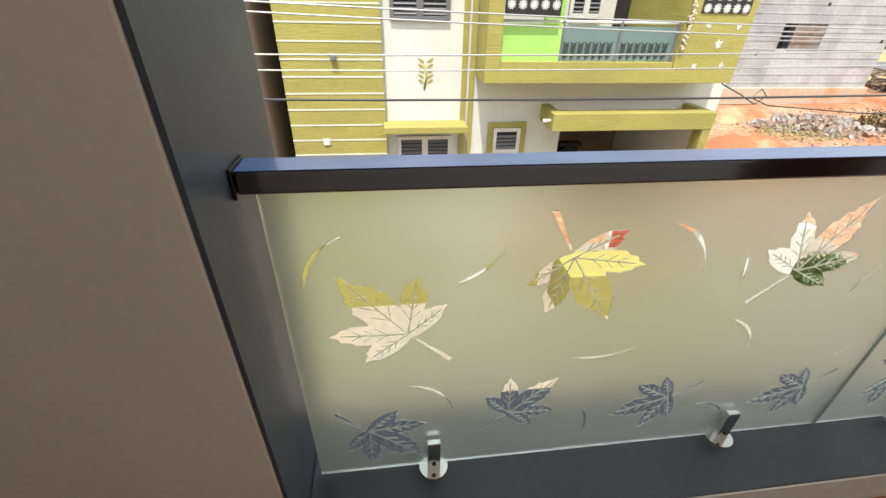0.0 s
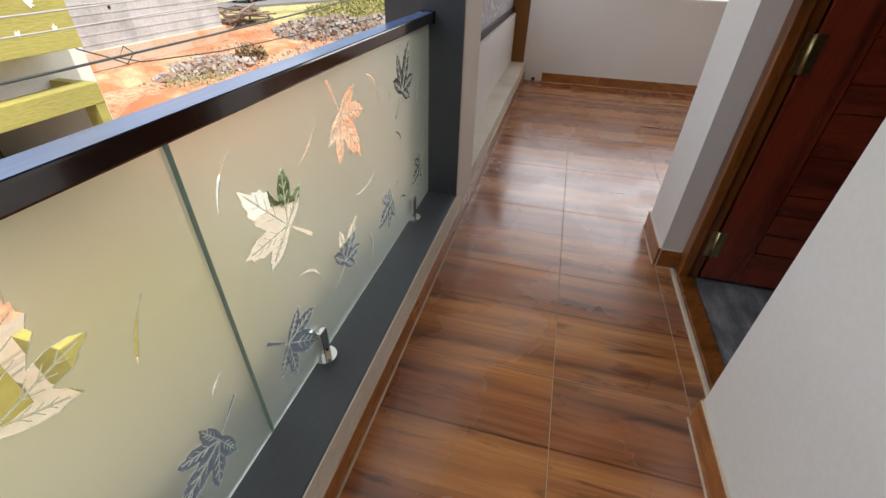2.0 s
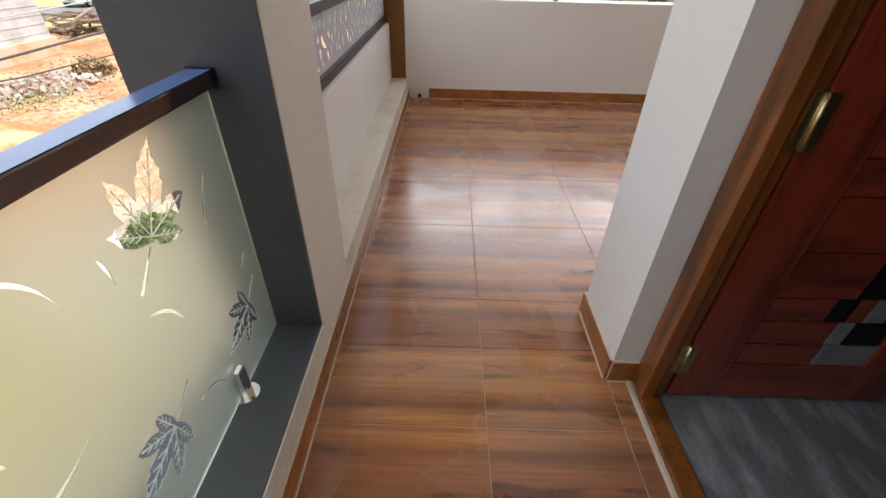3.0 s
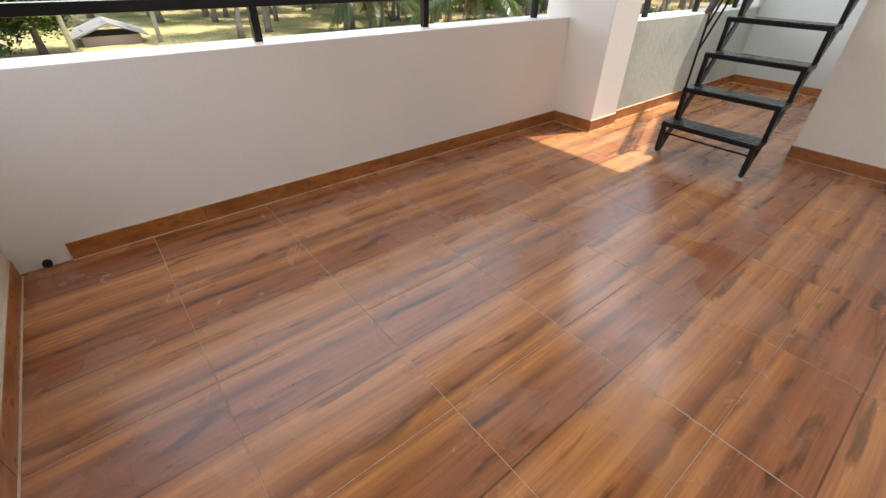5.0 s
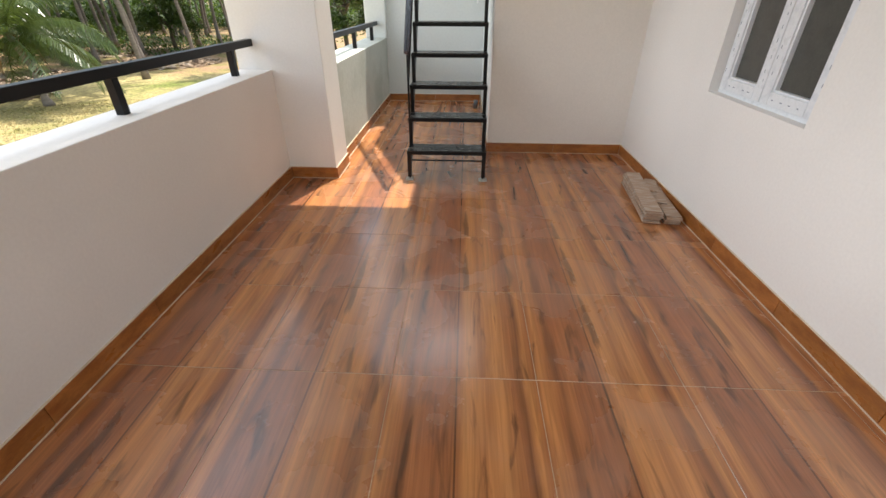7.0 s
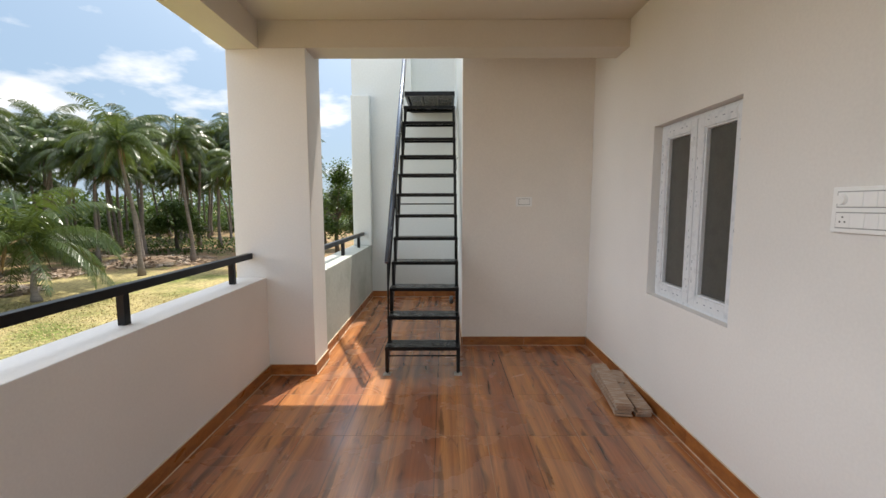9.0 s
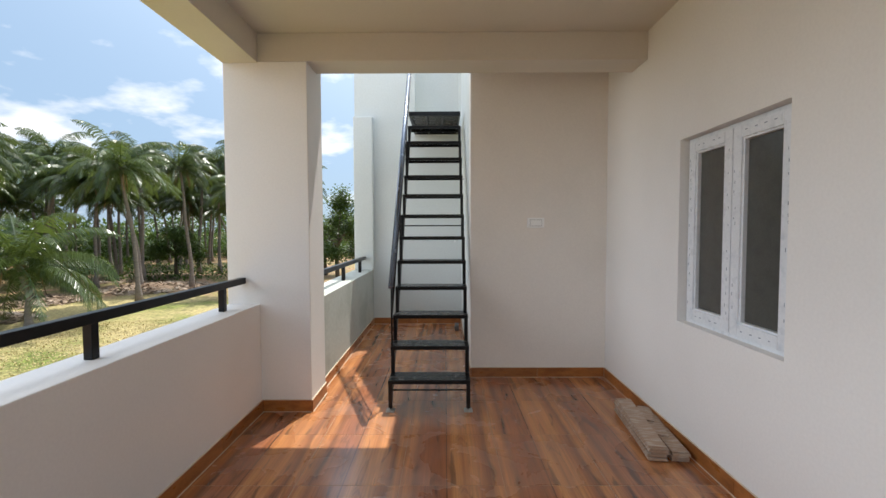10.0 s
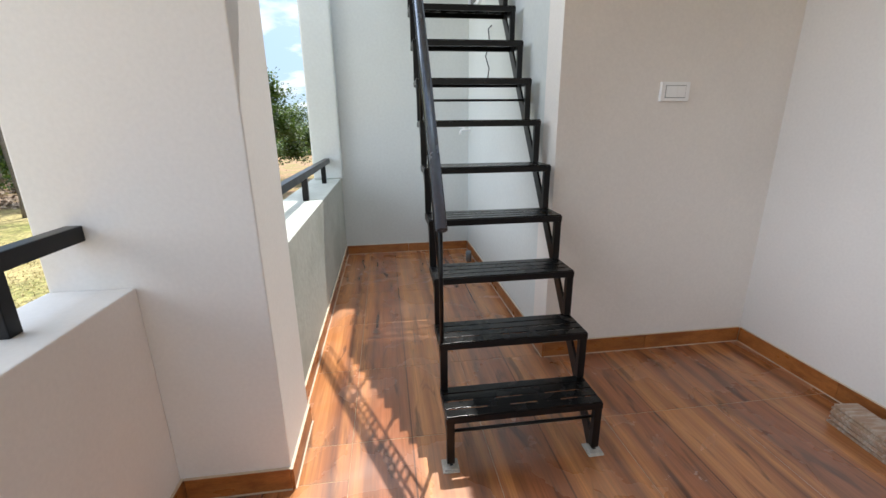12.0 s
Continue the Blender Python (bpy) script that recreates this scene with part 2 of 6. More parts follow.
M_SILL = paint("rough_cream_ledge", (0.68, 0.62, 0.53), 0.7, vary=0.10, scale=2.5, fine=35, bump=0.3, second=(0.55, 0.49, 0.38), mix_pos=(0.5, 0.75))
M_PLASTER = paint("grey_green_plaster", (0.50, 0.52, 0.47), 0.8, vary=0.10, scale=2.2, fine=22, bump=0.5, bump_dist=0.006, second=(0.40, 0.42, 0.37))
M_PALEBLUE = paint("pale_grey_paint", (0.66, 0.69, 0.67), 0.6, vary=0.05, scale=0.9, fine=40, bump=0.12)
M_SLATE = paint("slate_grey_paint", (0.050, 0.057, 0.068), 0.45, vary=0.12, scale=3, fine=60, bump=0.10)
M_TILE = wood_tile("wood_print_tile")
M_GROUT = paint("grout", (0.50, 0.37, 0.24), 0.85, vary=0.15, scale=6, fine=50)
M_SKIRT = paint("brown_skirting_tile", (0.36, 0.135, 0.035), 0.3, vary=0.20, scale=7, fine=60, second=(0.25, 0.085, 0.022), stretch=(1, 1, 3), bump=0.05, by_object=0.15)
M_POSTBROWN = paint("brown_column_paint", (0.21, 0.088, 0.013), 0.5, vary=0.10, scale=4, fine=50)
M_RAIL = paint("dark_lacquered_wood", (0.028, 0.013, 0.008), 0.14, vary=0.2, scale=5, fine=40, coat=1.0, spec=1.0, rough_vary=0.05, stretch=(0.3, 3, 3), bump=0.03)
M_FILM = paint("blue_protective_film", (0.12, 0.20, 0.42), 0.22, vary=0.12, scale=9, fine=40, stretch=(0.3, 2, 2), bump=0.08)
M_CHROME = paint("polished_steel", (0.78, 0.77, 0.75), 0.14, metal=1.0, vary=0.03, bump=0.02)
M_BLACK = paint("black_enamelled_steel", (0.0055, 0.0055, 0.006), 0.32, spec=0.28, vary=0.3, scale=8, fine=60, bump=0.06)
M_TREAD = paint("scuffed_black_steel", (0.006, 0.006, 0.006), 0.26, spec=0.30, vary=0.3, scale=12, fine=50, second=(0.022, 0.021, 0.019), mix_pos=(0.55, 0.85), bump=0.10)
M_STEEL = paint("grey_painted_tube", (0.16, 0.19, 0.24), 0.25, metal=0.7, vary=0.15, scale=6, fine=40, bump=0.05)
M_FROST = glassy("frosted_glass", (0.90, 0.955, 0.855), 0.40, trans=0.88)
M_CLEAR = glassy("clear_glass", (0.97, 0.99, 0.98), 0.0)
M_EDGE = paint("glass_joint_strip", (0.30, 0.44, 0.38), 0.25, vary=0.08, bump=0)
M_DOOR = paint("mahogany_door_veneer", (0.25, 0.040, 0.018), 0.26, vary=0.25, scale=2.5, fine=25, second=(0.115, 0.019, 0.009), stretch=(1, 0.7, 5), coat=0.5, bump=0.04)
M_DOORV = paint("mahogany_stile", (0.25, 0.040, 0.018), 0.26, vary=0.25, scale=2.5, fine=25, second=(0.115, 0.019, 0.009), stretch=(6, 6, 0.7), coat=0.5, bump=0.04)
M_FRAME = paint("teak_door_frame", (0.25, 0.078, 0.017), 0.3, vary=0.2, scale=3, fine=30, second=(0.12, 0.04, 0.006), stretch=(6, 6, 0.8), coat=0.3, bump=0.05)
M_INLAYB = paint("black_inlay", (0.006, 0.006, 0.006), 0.25, vary=0.2, bump=0.03)
M_INLAYS = paint("silver_grey_inlay", (0.30, 0.29, 0.29), 0.35, metal=0.3, vary=0.2, scale=6, fine=40, stretch=(1, 1, 5), bump=0.05)
M_BRASS = paint("aged_brass", (0.62, 0.52, 0.28), 0.36, metal=1.0, vary=0.15, scale=20)
M_GRANITE = paint("grey_granite_floor", (0.15, 0.15, 0.158), 0.22, vary=0.25, scale=4, fine=55, second=(0.32, 0.32, 0.33), mix_pos=(0.45, 0.7), stretch=(1, 3, 1), bump=0.03)
M_UPVC = paint("white_upvc", (0.74, 0.76, 0.79), 0.3, vary=0.06, scale=14, fine=60, second=(0.62, 0.65, 0.69), mix_pos=(0.55, 0.7), bump=0.05)
M_PANE = paint("dark_obscure_pane", (0.080, 0.080, 0.072), 0.18, vary=0.12, scale=12, fine=90, bump=0.18, bump_dist=0.003)
M_PRINT = paint("faded_blue_print", (0.22, 0.25, 0.31), 0.5, vary=0.1, bump=0)
M_BEAD = paint("light_grout_bead", (0.62, 0.52, 0.40), 0.8, vary=0.1, scale=8, fine=60)
M_SOIL = paint("orange_earth", (0.36, 0.135, 0.055), 0.95, vary=0.2, scale=1.0, fine=9, second=(0.50, 0.30, 0.17), bump=0.5, bump_dist=0.03)
M_PLASTIC = paint("white_plastic", (0.91, 0.91, 0.90), 0.35, vary=0.02, bump=0)
M_DARKHOLE = paint("black_plastic_and_hole_shade", (0.012, 0.012, 0.012), 0.5, bump=0)
# Grey for the painted shadow gaps on the switch plates.
M_GAPSHADE = paint("gap_shade_grey", (0.36, 0.36, 0.36), 0.5, vary=0.03, bump=0)
M_JALI = paint("lilac_grey_panel", (0.50, 0.48, 0.52), 0.5, vary=0.05, scale=4, fine=50, bump=0.05)
M_JALIFRAME = paint("dark_brown_bar", (0.040, 0.020, 0.015), 0.5, vary=0.2, scale=5, fine=40, bump=0.05)
M_OFFCUT = paint("stacked_tile_offcut", (0.36, 0.24, 0.165), 0.6, vary=0.2, scale=10, fine=60, second=(0.46, 0.38, 0.31), by_object=0.15, stretch=(6, 1, 1))
M_MORTAR = paint("cement_blob", (0.50, 0.47, 0.42), 0.85, vary=0.2, scale=25, fine=90, bump=0.5)
M_LAMP = glow("blue_lamp_glow", (0.02, 0.02, 1.0), 2.2)
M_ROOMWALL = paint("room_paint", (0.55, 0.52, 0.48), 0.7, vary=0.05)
# outside
M_MUSTARD = paint("mustard_render", (0.35, 0.308, 0.082), 0.75, vary=0.14, scale=1.2, fine=16, stretch=(0.5, 1, 2.2), bump=0.5, bump_dist=0.015)
M_OUTWHITE = paint("white_render", (0.66, 0.65, 0.60), 0.75, vary=0.06, scale=0.8, fine=14, bump=0.2)
M_LIME = paint("lime_green_paint", (0.36, 0.62, 0.14), 0.6, vary=0.06, scale=0.8, fine=14)
M_BALGLASS = paint("grey_green_balcony_glass", (0.17, 0.24, 0.235), 0.12, vary=0.08, scale=1, bump=0)
M_SHUTTER = paint("grey_slats", (0.16, 0.16, 0.165), 0.4, vary=0.1, bump=0.05)
# Near-black: painted-in shade of openings, also dark door, car glass and patterns.
M_OUTDARK = paint("opening_shade_and_black_parts", (0.02, 0.018, 0.016), 0.7, vary=0.2)
M_GATE = paint("red_gate_paint", (0.42, 0.07, 0.05), 0.5, vary=0.12, scale=3, fine=20)
M_PINK = paint("pinkish_tan_render", (0.35, 0.27, 0.235), 0.8, vary=0.08, scale=0.7, fine=14, bump=0.2)
M_CEMENT = paint("grey_cement_block", (0.46, 0.455, 0.45), 0.9, vary=0.16, scale=0.9, fine=7, second=(0.36, 0.355, 0.35), bump=0.5, bump_dist=0.02, by_object=0.12)
M_PLINTH = paint("orange_stained_plinth", (0.52, 0.43, 0.33), 0.9, vary=0.15, scale=0.8, fine=9, second=(0.52, 0.30, 0.15))
M_RUBBLE = paint("rubble_stone", (0.36, 0.33, 0.30), 0.9, vary=0.2, scale=1.5, fine=9, second=(0.30, 0.20, 0.14), mix_pos=(0.38, 0.60), bump=0.4, bump_dist=0.02, by_object=0.3)
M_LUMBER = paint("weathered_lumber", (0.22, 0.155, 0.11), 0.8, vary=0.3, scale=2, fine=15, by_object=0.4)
M_ROAD = paint("asphalt", (0.16, 0.155, 0.15), 0.85, vary=0.12, scale=0.4, fine=12, bump=0.3)
M_DUST = paint("dusty_street", (0.29, 0.25, 0.19), 0.95, vary=0.15, scale=0.8, fine=10, second=(0.35, 0.27, 0.19), bump=0.3)
M_WIRE = paint("cable_sheath", (0.03, 0.03, 0.032), 0.5, bump=0)
M_WIREL = paint("bare_aluminium_cable", (0.42, 0.41, 0.40), 0.45, metal=0.5, bump=0)
M_TRUNK = paint("palm_bark", (0.25, 0.21, 0.18), 0.9, vary=0.25, scale=2, fine=9, stretch=(1, 1, 6), bump=0.5, bump_dist=0.02, by_object=0.2)
M_FROND = paint("coconut_frond", (0.036, 0.064, 0.016), 0.30, vary=0.35, scale=0.5, fine=3, second=(0.080, 0.108, 0.034), bump=0, by_object=0.3)
M_FROND = see_through_leaf(M_FROND, 0.24, (0.21, 0.28, 0.055))
M_STRAW = paint("dry_straw", (0.42, 0.33, 0.15), 0.8, vary=0.3, scale=0.7, fine=5, second=(0.30, 0.27, 0.09), bump=0)
M_DRYFROND = paint("dry_frond", (0.24, 0.16, 0.075), 0.7, vary=0.3, scale=1, fine=5, bump=0)
M_LEAF = paint("broad_leaf", (0.045, 0.085, 0.020), 0.5, vary=0.35, scale=0.8, fine=4, second=(0.085, 0.12, 0.028), bump=0, by_object=0.25)
M_LEAF = see_through_leaf(M_LEAF, 0.3, (0.13, 0.21, 0.03))
M_WEED = paint("yellowed_weed", (0.20, 0.20, 0.05), 0.7, vary=0.3, scale=1.0, fine=5, second=(0.30, 0.24, 0.09), bump=0)
M_BRANCH = paint("tree_bark", (0.13, 0.10, 0.075), 0.9, vary=0.2, scale=3, fine=12, bump=0.4)
M_CARWHITE = paint("white_car_paint", (0.75, 0.75, 0.75), 0.2, coat=0.8, vary=0.02, bump=0)
M_TYRE = paint("tyre_rubber", (0.02, 0.02, 0.02), 0.8, bump=0)
M_THATCH = paint("grey_sheet_roof", (0.23, 0.22, 0.21), 0.7, vary=0.2, scale=1, fine=9)
M_LITTER = paint("fallen_leaf_litter", (0.30, 0.21, 0.14), 0.9, vary=0.35, scale=0.6, fine=4, second=(0.42, 0.34, 0.27), bump=0.3, bump_dist=0.03)


def ground_material():
    """Grass, bare red soil and dry straw by place, at the scale of the yard."""
    m = bpy.data.materials.new("yard_ground")
    m.use_nodes = True
    nt = m.node_tree
    b = nt.nodes["Principled BSDF"]
    b.inputs["Roughness"].default_value = 0.95
    geo = nt.nodes.new("ShaderNodeNewGeometry")

    def nz(scale, detail):
        n = nt.nodes.new("ShaderNodeTexNoise")
        n.inputs["Scale"].default_value, n.inputs["Detail"].default_value = scale, detail
        wire(nt, geo.outputs["Position"], n.inputs["Vector"])
        return n.outputs["Fac"]

    def ramp(src, p0, c0, p1, c1):
        r = nt.nodes.new("ShaderNodeValToRGB")
        r.color_ramp.elements[0].position, r.color_ramp.elements[0].color = p0, (*c0, 1)
        r.color_ramp.elements[1].position, r.color_ramp.elements[1].color = p1, (*c1, 1)
        wire(nt, src, r.inputs[0])
        return r.outputs[0]

    grass = ramp(nz(0.22, 8), 0.36, (0.14, 0.165, 0.030), 0.52, (0.37, 0.30, 0.13))
    soil = ramp(nz(0.35, 9), 0.35, (0.34, 0.120, 0.045), 0.65, (0.42, 0.26, 0.155))
    sep = nt.nodes.new("ShaderNodeSeparateXYZ")
    wire(nt, geo.outputs["Position"], sep.inputs[0])
    # red soil lies on the building plots: north of the house, up to the field
    a = nt.nodes.new("ShaderNodeMapRange")
    a.inputs["From Min"].default_value, a.inputs["From Max"].default_value = 25.5, 22.5
    wire(nt, sep.outputs["X"], a.inputs[0])
    c = nt.nodes.new("ShaderNodeMapRange")
    c.inputs["From Min"].default_value, c.inputs["From Max"].default_value = 3.0, 6.0
    wire(nt, sep.outputs["Y"], c.inputs[0])
    mu = nt.nodes.new("ShaderNodeMath")
    mu.operation = "MULTIPLY"
    wire(nt, a.outputs[0], mu.inputs[0])
    wire(nt, c.outputs[0], mu.inputs[1])
    edge = nt.nodes.new("ShaderNodeMath")
    edge.operation = "ADD"
    wire(nt, mu.outputs[0], edge.inputs[0])
    ed = nt.nodes.new("ShaderNodeMapRange")
    ed.inputs["To Min"].default_value, ed.inputs["To Max"].default_value = -0.55, 0.55
    wire(nt, nz(0.5, 6), ed.inputs[0])
    wire(nt, ed.outputs[0], edge.inputs[1])
    mx = nt.nodes.new("ShaderNodeMix")
    mx.data_type = "RGBA"
    sharp = nt.nodes.new("ShaderNodeMapRange")
    sharp.inputs["From Min"].default_value, sharp.inputs["From Max"].default_value = 0.4, 0.6
    wire(nt, edge.outputs[0], sharp.inputs[0])
    wire(nt, sharp.outputs[0], mx.inputs[0])
    wire(nt, grass, mx.inputs[6])
    wire(nt, soil, mx.inputs[7])
    # trodden brown earth deep in the grove
    d1 = nt.nodes.new("ShaderNodeMapRange")
    d1.inputs["From Min"].default_value, d1.inputs["From Max"].default_value = -27.0, -33.0
    wire(nt, sep.outputs["Y"], d1.inputs[0])
    d2 = nt.nodes.new("ShaderNodeMath")
    d2.operation = "ADD"
    wire(nt, d1.outputs[0], d2.inputs[0])
    wire(nt, ed.outputs[0], d2.inputs[1])
    d3 = nt.nodes.new("ShaderNodeMapRange")
    d3.inputs["From Min"].default_value, d3.inputs["From Max"].default_value = 0.35, 0.8
    wire(nt, d2.outputs[0], d3.inputs[0])
    mx2 = nt.nodes.new("ShaderNodeMix")
    mx2.data_type = "RGBA"
    wire(nt, d3.outputs[0], mx2.inputs[0])
    wire(nt, mx.outputs[2], mx2.inputs[6])
    wire(nt, ramp(nz(0.6, 8), 0.4, (0.33, 0.20, 0.115), 0.62, (0.24, 0.20, 0.07)), mx2.inputs[7])
    mx = mx2
    g = nt.nodes.new("ShaderNodeMapRange")
    g.inputs["From Min"].default_value, g.inputs["From Max"].default_value = 0.3, 0.7
    g.inputs["To Min"].default_value, g.inputs["To Max"].default_value = 0.5, 1.5
    wire(nt, nz(6.0, 8), g.inputs[0])
    sc = nt.nodes.new("ShaderNodeVectorMath")
    sc.operation = "SCALE"
    wire(nt, mx.outputs[2], sc.inputs[0])
    wire(nt, g.outputs[0], sc.inputs["Scale"])
    wire(nt, sc.outputs[0], b.inputs["Base Color"])
    bp = nt.nodes.new("ShaderNodeBump")
    bp.inputs["Strength"].default_value, bp.inputs["Distance"].default_value = 0.5, 0.06
    wire(nt, nz(4.0, 8), bp.inputs["Height"])
    wire(nt, bp.outputs[0], b.inputs["Normal"])
    return m


M_GROUND = ground_material()


# ---- mesh helpers ----
def add_box(bm, x0, x1, y0, y1, z0, z1, bevel=0.0):
    m = Matrix.LocRotScale(((x0 + x1) / 2, (y0 + y1) / 2, (z0 + z1) / 2), None, (abs(x1 - x0), abs(y1 - y0), abs(z1 - z0)))
    made = bmesh.ops.create_cube(bm, size=1, matrix=m)
    if bevel:
        edges = {e for v in made["verts"] for e in v.link_edges}
        bmesh.ops.bevel(bm, geom=list(edges), offset=bevel, segments=2, profile=0.6, affect="EDGES")
    return bm


def box(x0, x1, y0, y1, z0, z1, bevel=0.0):
    return add_box(bmesh.new(), x0, x1, y0, y1, z0, z1, bevel)


def add_bar(bm, a, b, w, h, up=(0, 0, 1)):
    """A square bar from a to b, w across and h deep along up."""
    a, b, up = Vector(a), Vector(b), Vector(up)
    d = (b - a).normalized()
    s = d.cross(up).normalized()
    u = s.cross(d)
    ring = [(-w / 2, -h / 2), (w / 2, -h / 2), (w / 2, h / 2), (-w / 2, h / 2)]
    v0 = [bm.verts.new(a + s * p + u * q) for p, q in ring]
    v1 = [bm.verts.new(b + s * p + u * q) for p, q in ring]
    for i in range(4):
        j = (i + 1) % 4
        bm.faces.new((v0[i], v0[j], v1[j], v1[i]))
    bm.faces.new(v0[::-1])
    bm.faces.new(v1)
    return bm


def add_tube(bm, pts, radii, sides=10, cap=True):
    """A round tube through pts."""
    pts = [Vector(p) for p in pts]
    rings = []
    for i, p in enumerate(pts):
        d = (pts[min(i + 1, len(pts) - 1)] - pts[max(i - 1, 0)]).normalized()
        ref = Vector((0, 0, 1)) if abs(d.z) < 0.9 else Vector((1, 0, 0))
        s = d.cross(ref).normalized()
        u = s.cross(d)
        r = radii[i] if isinstance(radii, (list, tuple)) else radii
        rings.append([bm.verts.new(p + (s * math.cos(6.28319 * k / sides) + u * math.sin(6.28319 * k / sides)) * r) for k in range(sides)])
    for a, b in zip(rings, rings[1:]):
        for k in range(sides):
            f = bm.faces.new((a[k], a[(k + 1) % sides], b[(k + 1) % sides], b[k]))
            f.smooth = True
    if cap:
        bm.faces.new(rings[0][::-1])
        bm.faces.new(rings[-1])
    return bm


def tube(pts, radii, sides=10):
    return add_tube(bmesh.new(), pts, radii, sides)


def mesh_of(name, bm, material):
    bmesh.ops.recalc_face_normals(bm, faces=bm.faces)
    me = bpy.data.meshes.new(name)
    bm.to_mesh(me)
    bm.free()
    me.materials.append(material)
    return me


def part(name, bm, material, parent=None, label=""):
    """One mesh object, under a thing or part when one is given."""
    ob = new(name, mesh_of(name, bm, material))
    if parent:
        ob.parent = parent
    if label:
        tagged(ob, label)
    return ob


def setting(name, bm, material, label, category):
    return tagged(part(name, bm, material), label, category, kind="structure")


def thing(name, at, label, category, group=""):
    """An Empty at the thing's base; its parts are made in the world's coordinates."""
    ob = new(name)
    ob.empty_display_size = 0.1
    ob.location = at
    return tagged(ob, label, category, group)


def sub(name, bm, material, parent, label=""):
    """A part made in world coordinates under a thing that stands elsewhere."""
    ob = part(name, bm, material, parent, label)
    m = parent.matrix_basis.copy()
    p = parent.parent
    while p:
        m = p.matrix_basis @ m if p.type == "EMPTY" else m
        p = p.parent
    if parent.type == "EMPTY":
        ob.matrix_parent_inverse = m.inverted()
    return ob


def prism(pts, y0, y1):
    """A flat outline (x, z) given depth from y0 to y1."""
    bm = bmesh.new()
    front = [bm.verts.new((x, y0, z)) for x, z in pts]
    back = [bm.verts.new((x, y1, z)) for x, z in pts]
    n = len(pts)
    bm.faces.new(front)
    bm.faces.new(back[::-1])
    for i in range(n):
        bm.faces.new((front[i], back[i], back[(i + 1) % n], front[(i + 1) % n]))
    return bm


# ---- the verandas: slab, walls, ceiling ----
setting("floor", box(-7.6, 0.26, -7.2, 0.34, -0.16, -0.0012), M_GROUT, "concrete veranda floor slab under wood-print tiles", "floor")
fl = bpy.data.objects["floor"]

# street side of the first arm: kerb ledge, two columns, low wall
setting("ledge", box(-6.181, -3.40, 0.0, 0.36, -0.0, 0.20, 0.004), M_SLATE, "slate-grey painted kerb ledge carrying the glass railing", "ledge")
setting("trim_1", box(-6.181, -3.40, -0.004, 0.003, 0.092, 0.197), M_SILL, "cream painted face of the kerb above the skirting", "trim")
bm = box(-7.6, -6.190, 0.0, 0.38, 0.0, 3.02, 0.004)
setting("wall_street", bm, M_BEIGE, "plain beige painted wall beside the railing", "wall")
setting("wall_pier_1", box(-6.1895, -6.182, 0.002, 0.38, 0.0, 3.02), M_SLATE, "slate-grey painted side of the wall by the railing", "wall")
setting("wall_pier_2", box(-3.395, -3.02, 0.0, 0.34, 0.0, 3.02, 0.004), M_CREAM, "cream painted column between railing and low wall", "column")
setting("wall_pier_3", box(-3.405, -3.394, 0.003, 0.34, 0.198, 3.02), M_SLATE, "slate-grey painted side of the column", "column")
setting("wall_low", box(-3.02, 0.0, 0.165, 0.34, 0.185, 0.68, 0.003), M_WHITE, "low white painted parapet below a cut-out panel", "wall")
setting("window_sill", box(-3.02, 0.0, 0.0, 0.36, 0.0, 0.187, 0.006), M_SILL, "rough cream cement ledge at the foot of the low wall", "ledge")
setting("wall_pier_4", box(0.0, 0.26, 0.022, 0.34, 0.0, 3.02, 0.004), M_POSTBROWN, "brown painted corner column", "column")
# end parapet of the second arm and its column
setting("wall_parapet", box(0.0, 0.26, -3.97, 0.021, -0.1, 0.88, 0.006), M_WHITE, "white painted parapet wall with a broad flat top", "wall")
bm = box(-0.405, 0.258, -4.36, -3.97, -0.1, 2.80, 0.006)
add_box(bm, -0.405, 0.258, -4.36, -4.2405, 2.79, 3.021)
setting("wall_column", bm, M_WHITE, "square white painted column carrying the roof beam", "column")
setting("wall_parapet_far", box(-0.36, -0.06, -7.2, -4.361, -0.1, 0.86, 0.006), M_PLASTER, "rough grey-green plastered parapet behind the stair", "wall")
# house: street wall with door opening, window wall, stair block
bm = bmesh.new()
add_box(bm, -7.6, -4.285, -1.22, -1.005, -0.1, 3.02)
add_box(bm, -4.285, -3.432, -1.22, -1.005, 2.10, 3.02)
add_box(bm, -3.432, -3.085, -1.22, -1.005, -0.1, 3.02)
setting("wall_house", bm, M_WHITE, "white painted house wall with an open doorway", "wall")
bm = bmesh.new()
WY0, WY1, WZ0, WZ1 = -3.488, -2.580, 0.838, 2.070
add_box(bm, -3.285, -3.085, -4.765, WY0, -0.1, 3.02)
add_box(bm, -3.285, -3.085, WY1, -1.22, -0.1, 3.02)
add_box(bm, -3.285, -3.085, WY0, WY1, -0.1, WZ0)
add_box(bm, -3.285, -3.085, WY0, WY1, WZ1, 3.02)
setting("wall_window", bm, M_WHITE, "white painted house wall with a casement window", "wall")
bm = bmesh.new()
add_box(bm, -3.6, -1.745, -4.965, -4.765, -0.1, 4.05)
setting("wall_stairblock", bm, M_WARM, "white painted wall beside the steel stair", "wall")
setting("wall_stairside", box(-1.945, -1.745, -7.2, -4.966, -0.1, 4.05), M_PALEBLUE, "pale grey painted wall along the steel stair", "wall")
bm = bmesh.new()
add_box(bm, -1.945, -0.09, -7.42, -7.2, -0.1, 2.99)
add_box(bm, -1.03, -0.09, -7.42, -7.2, 2.99, 4.5)
add_box(bm, -1.945, -1.72, -7.42, -7.2, 2.99, 4.5)
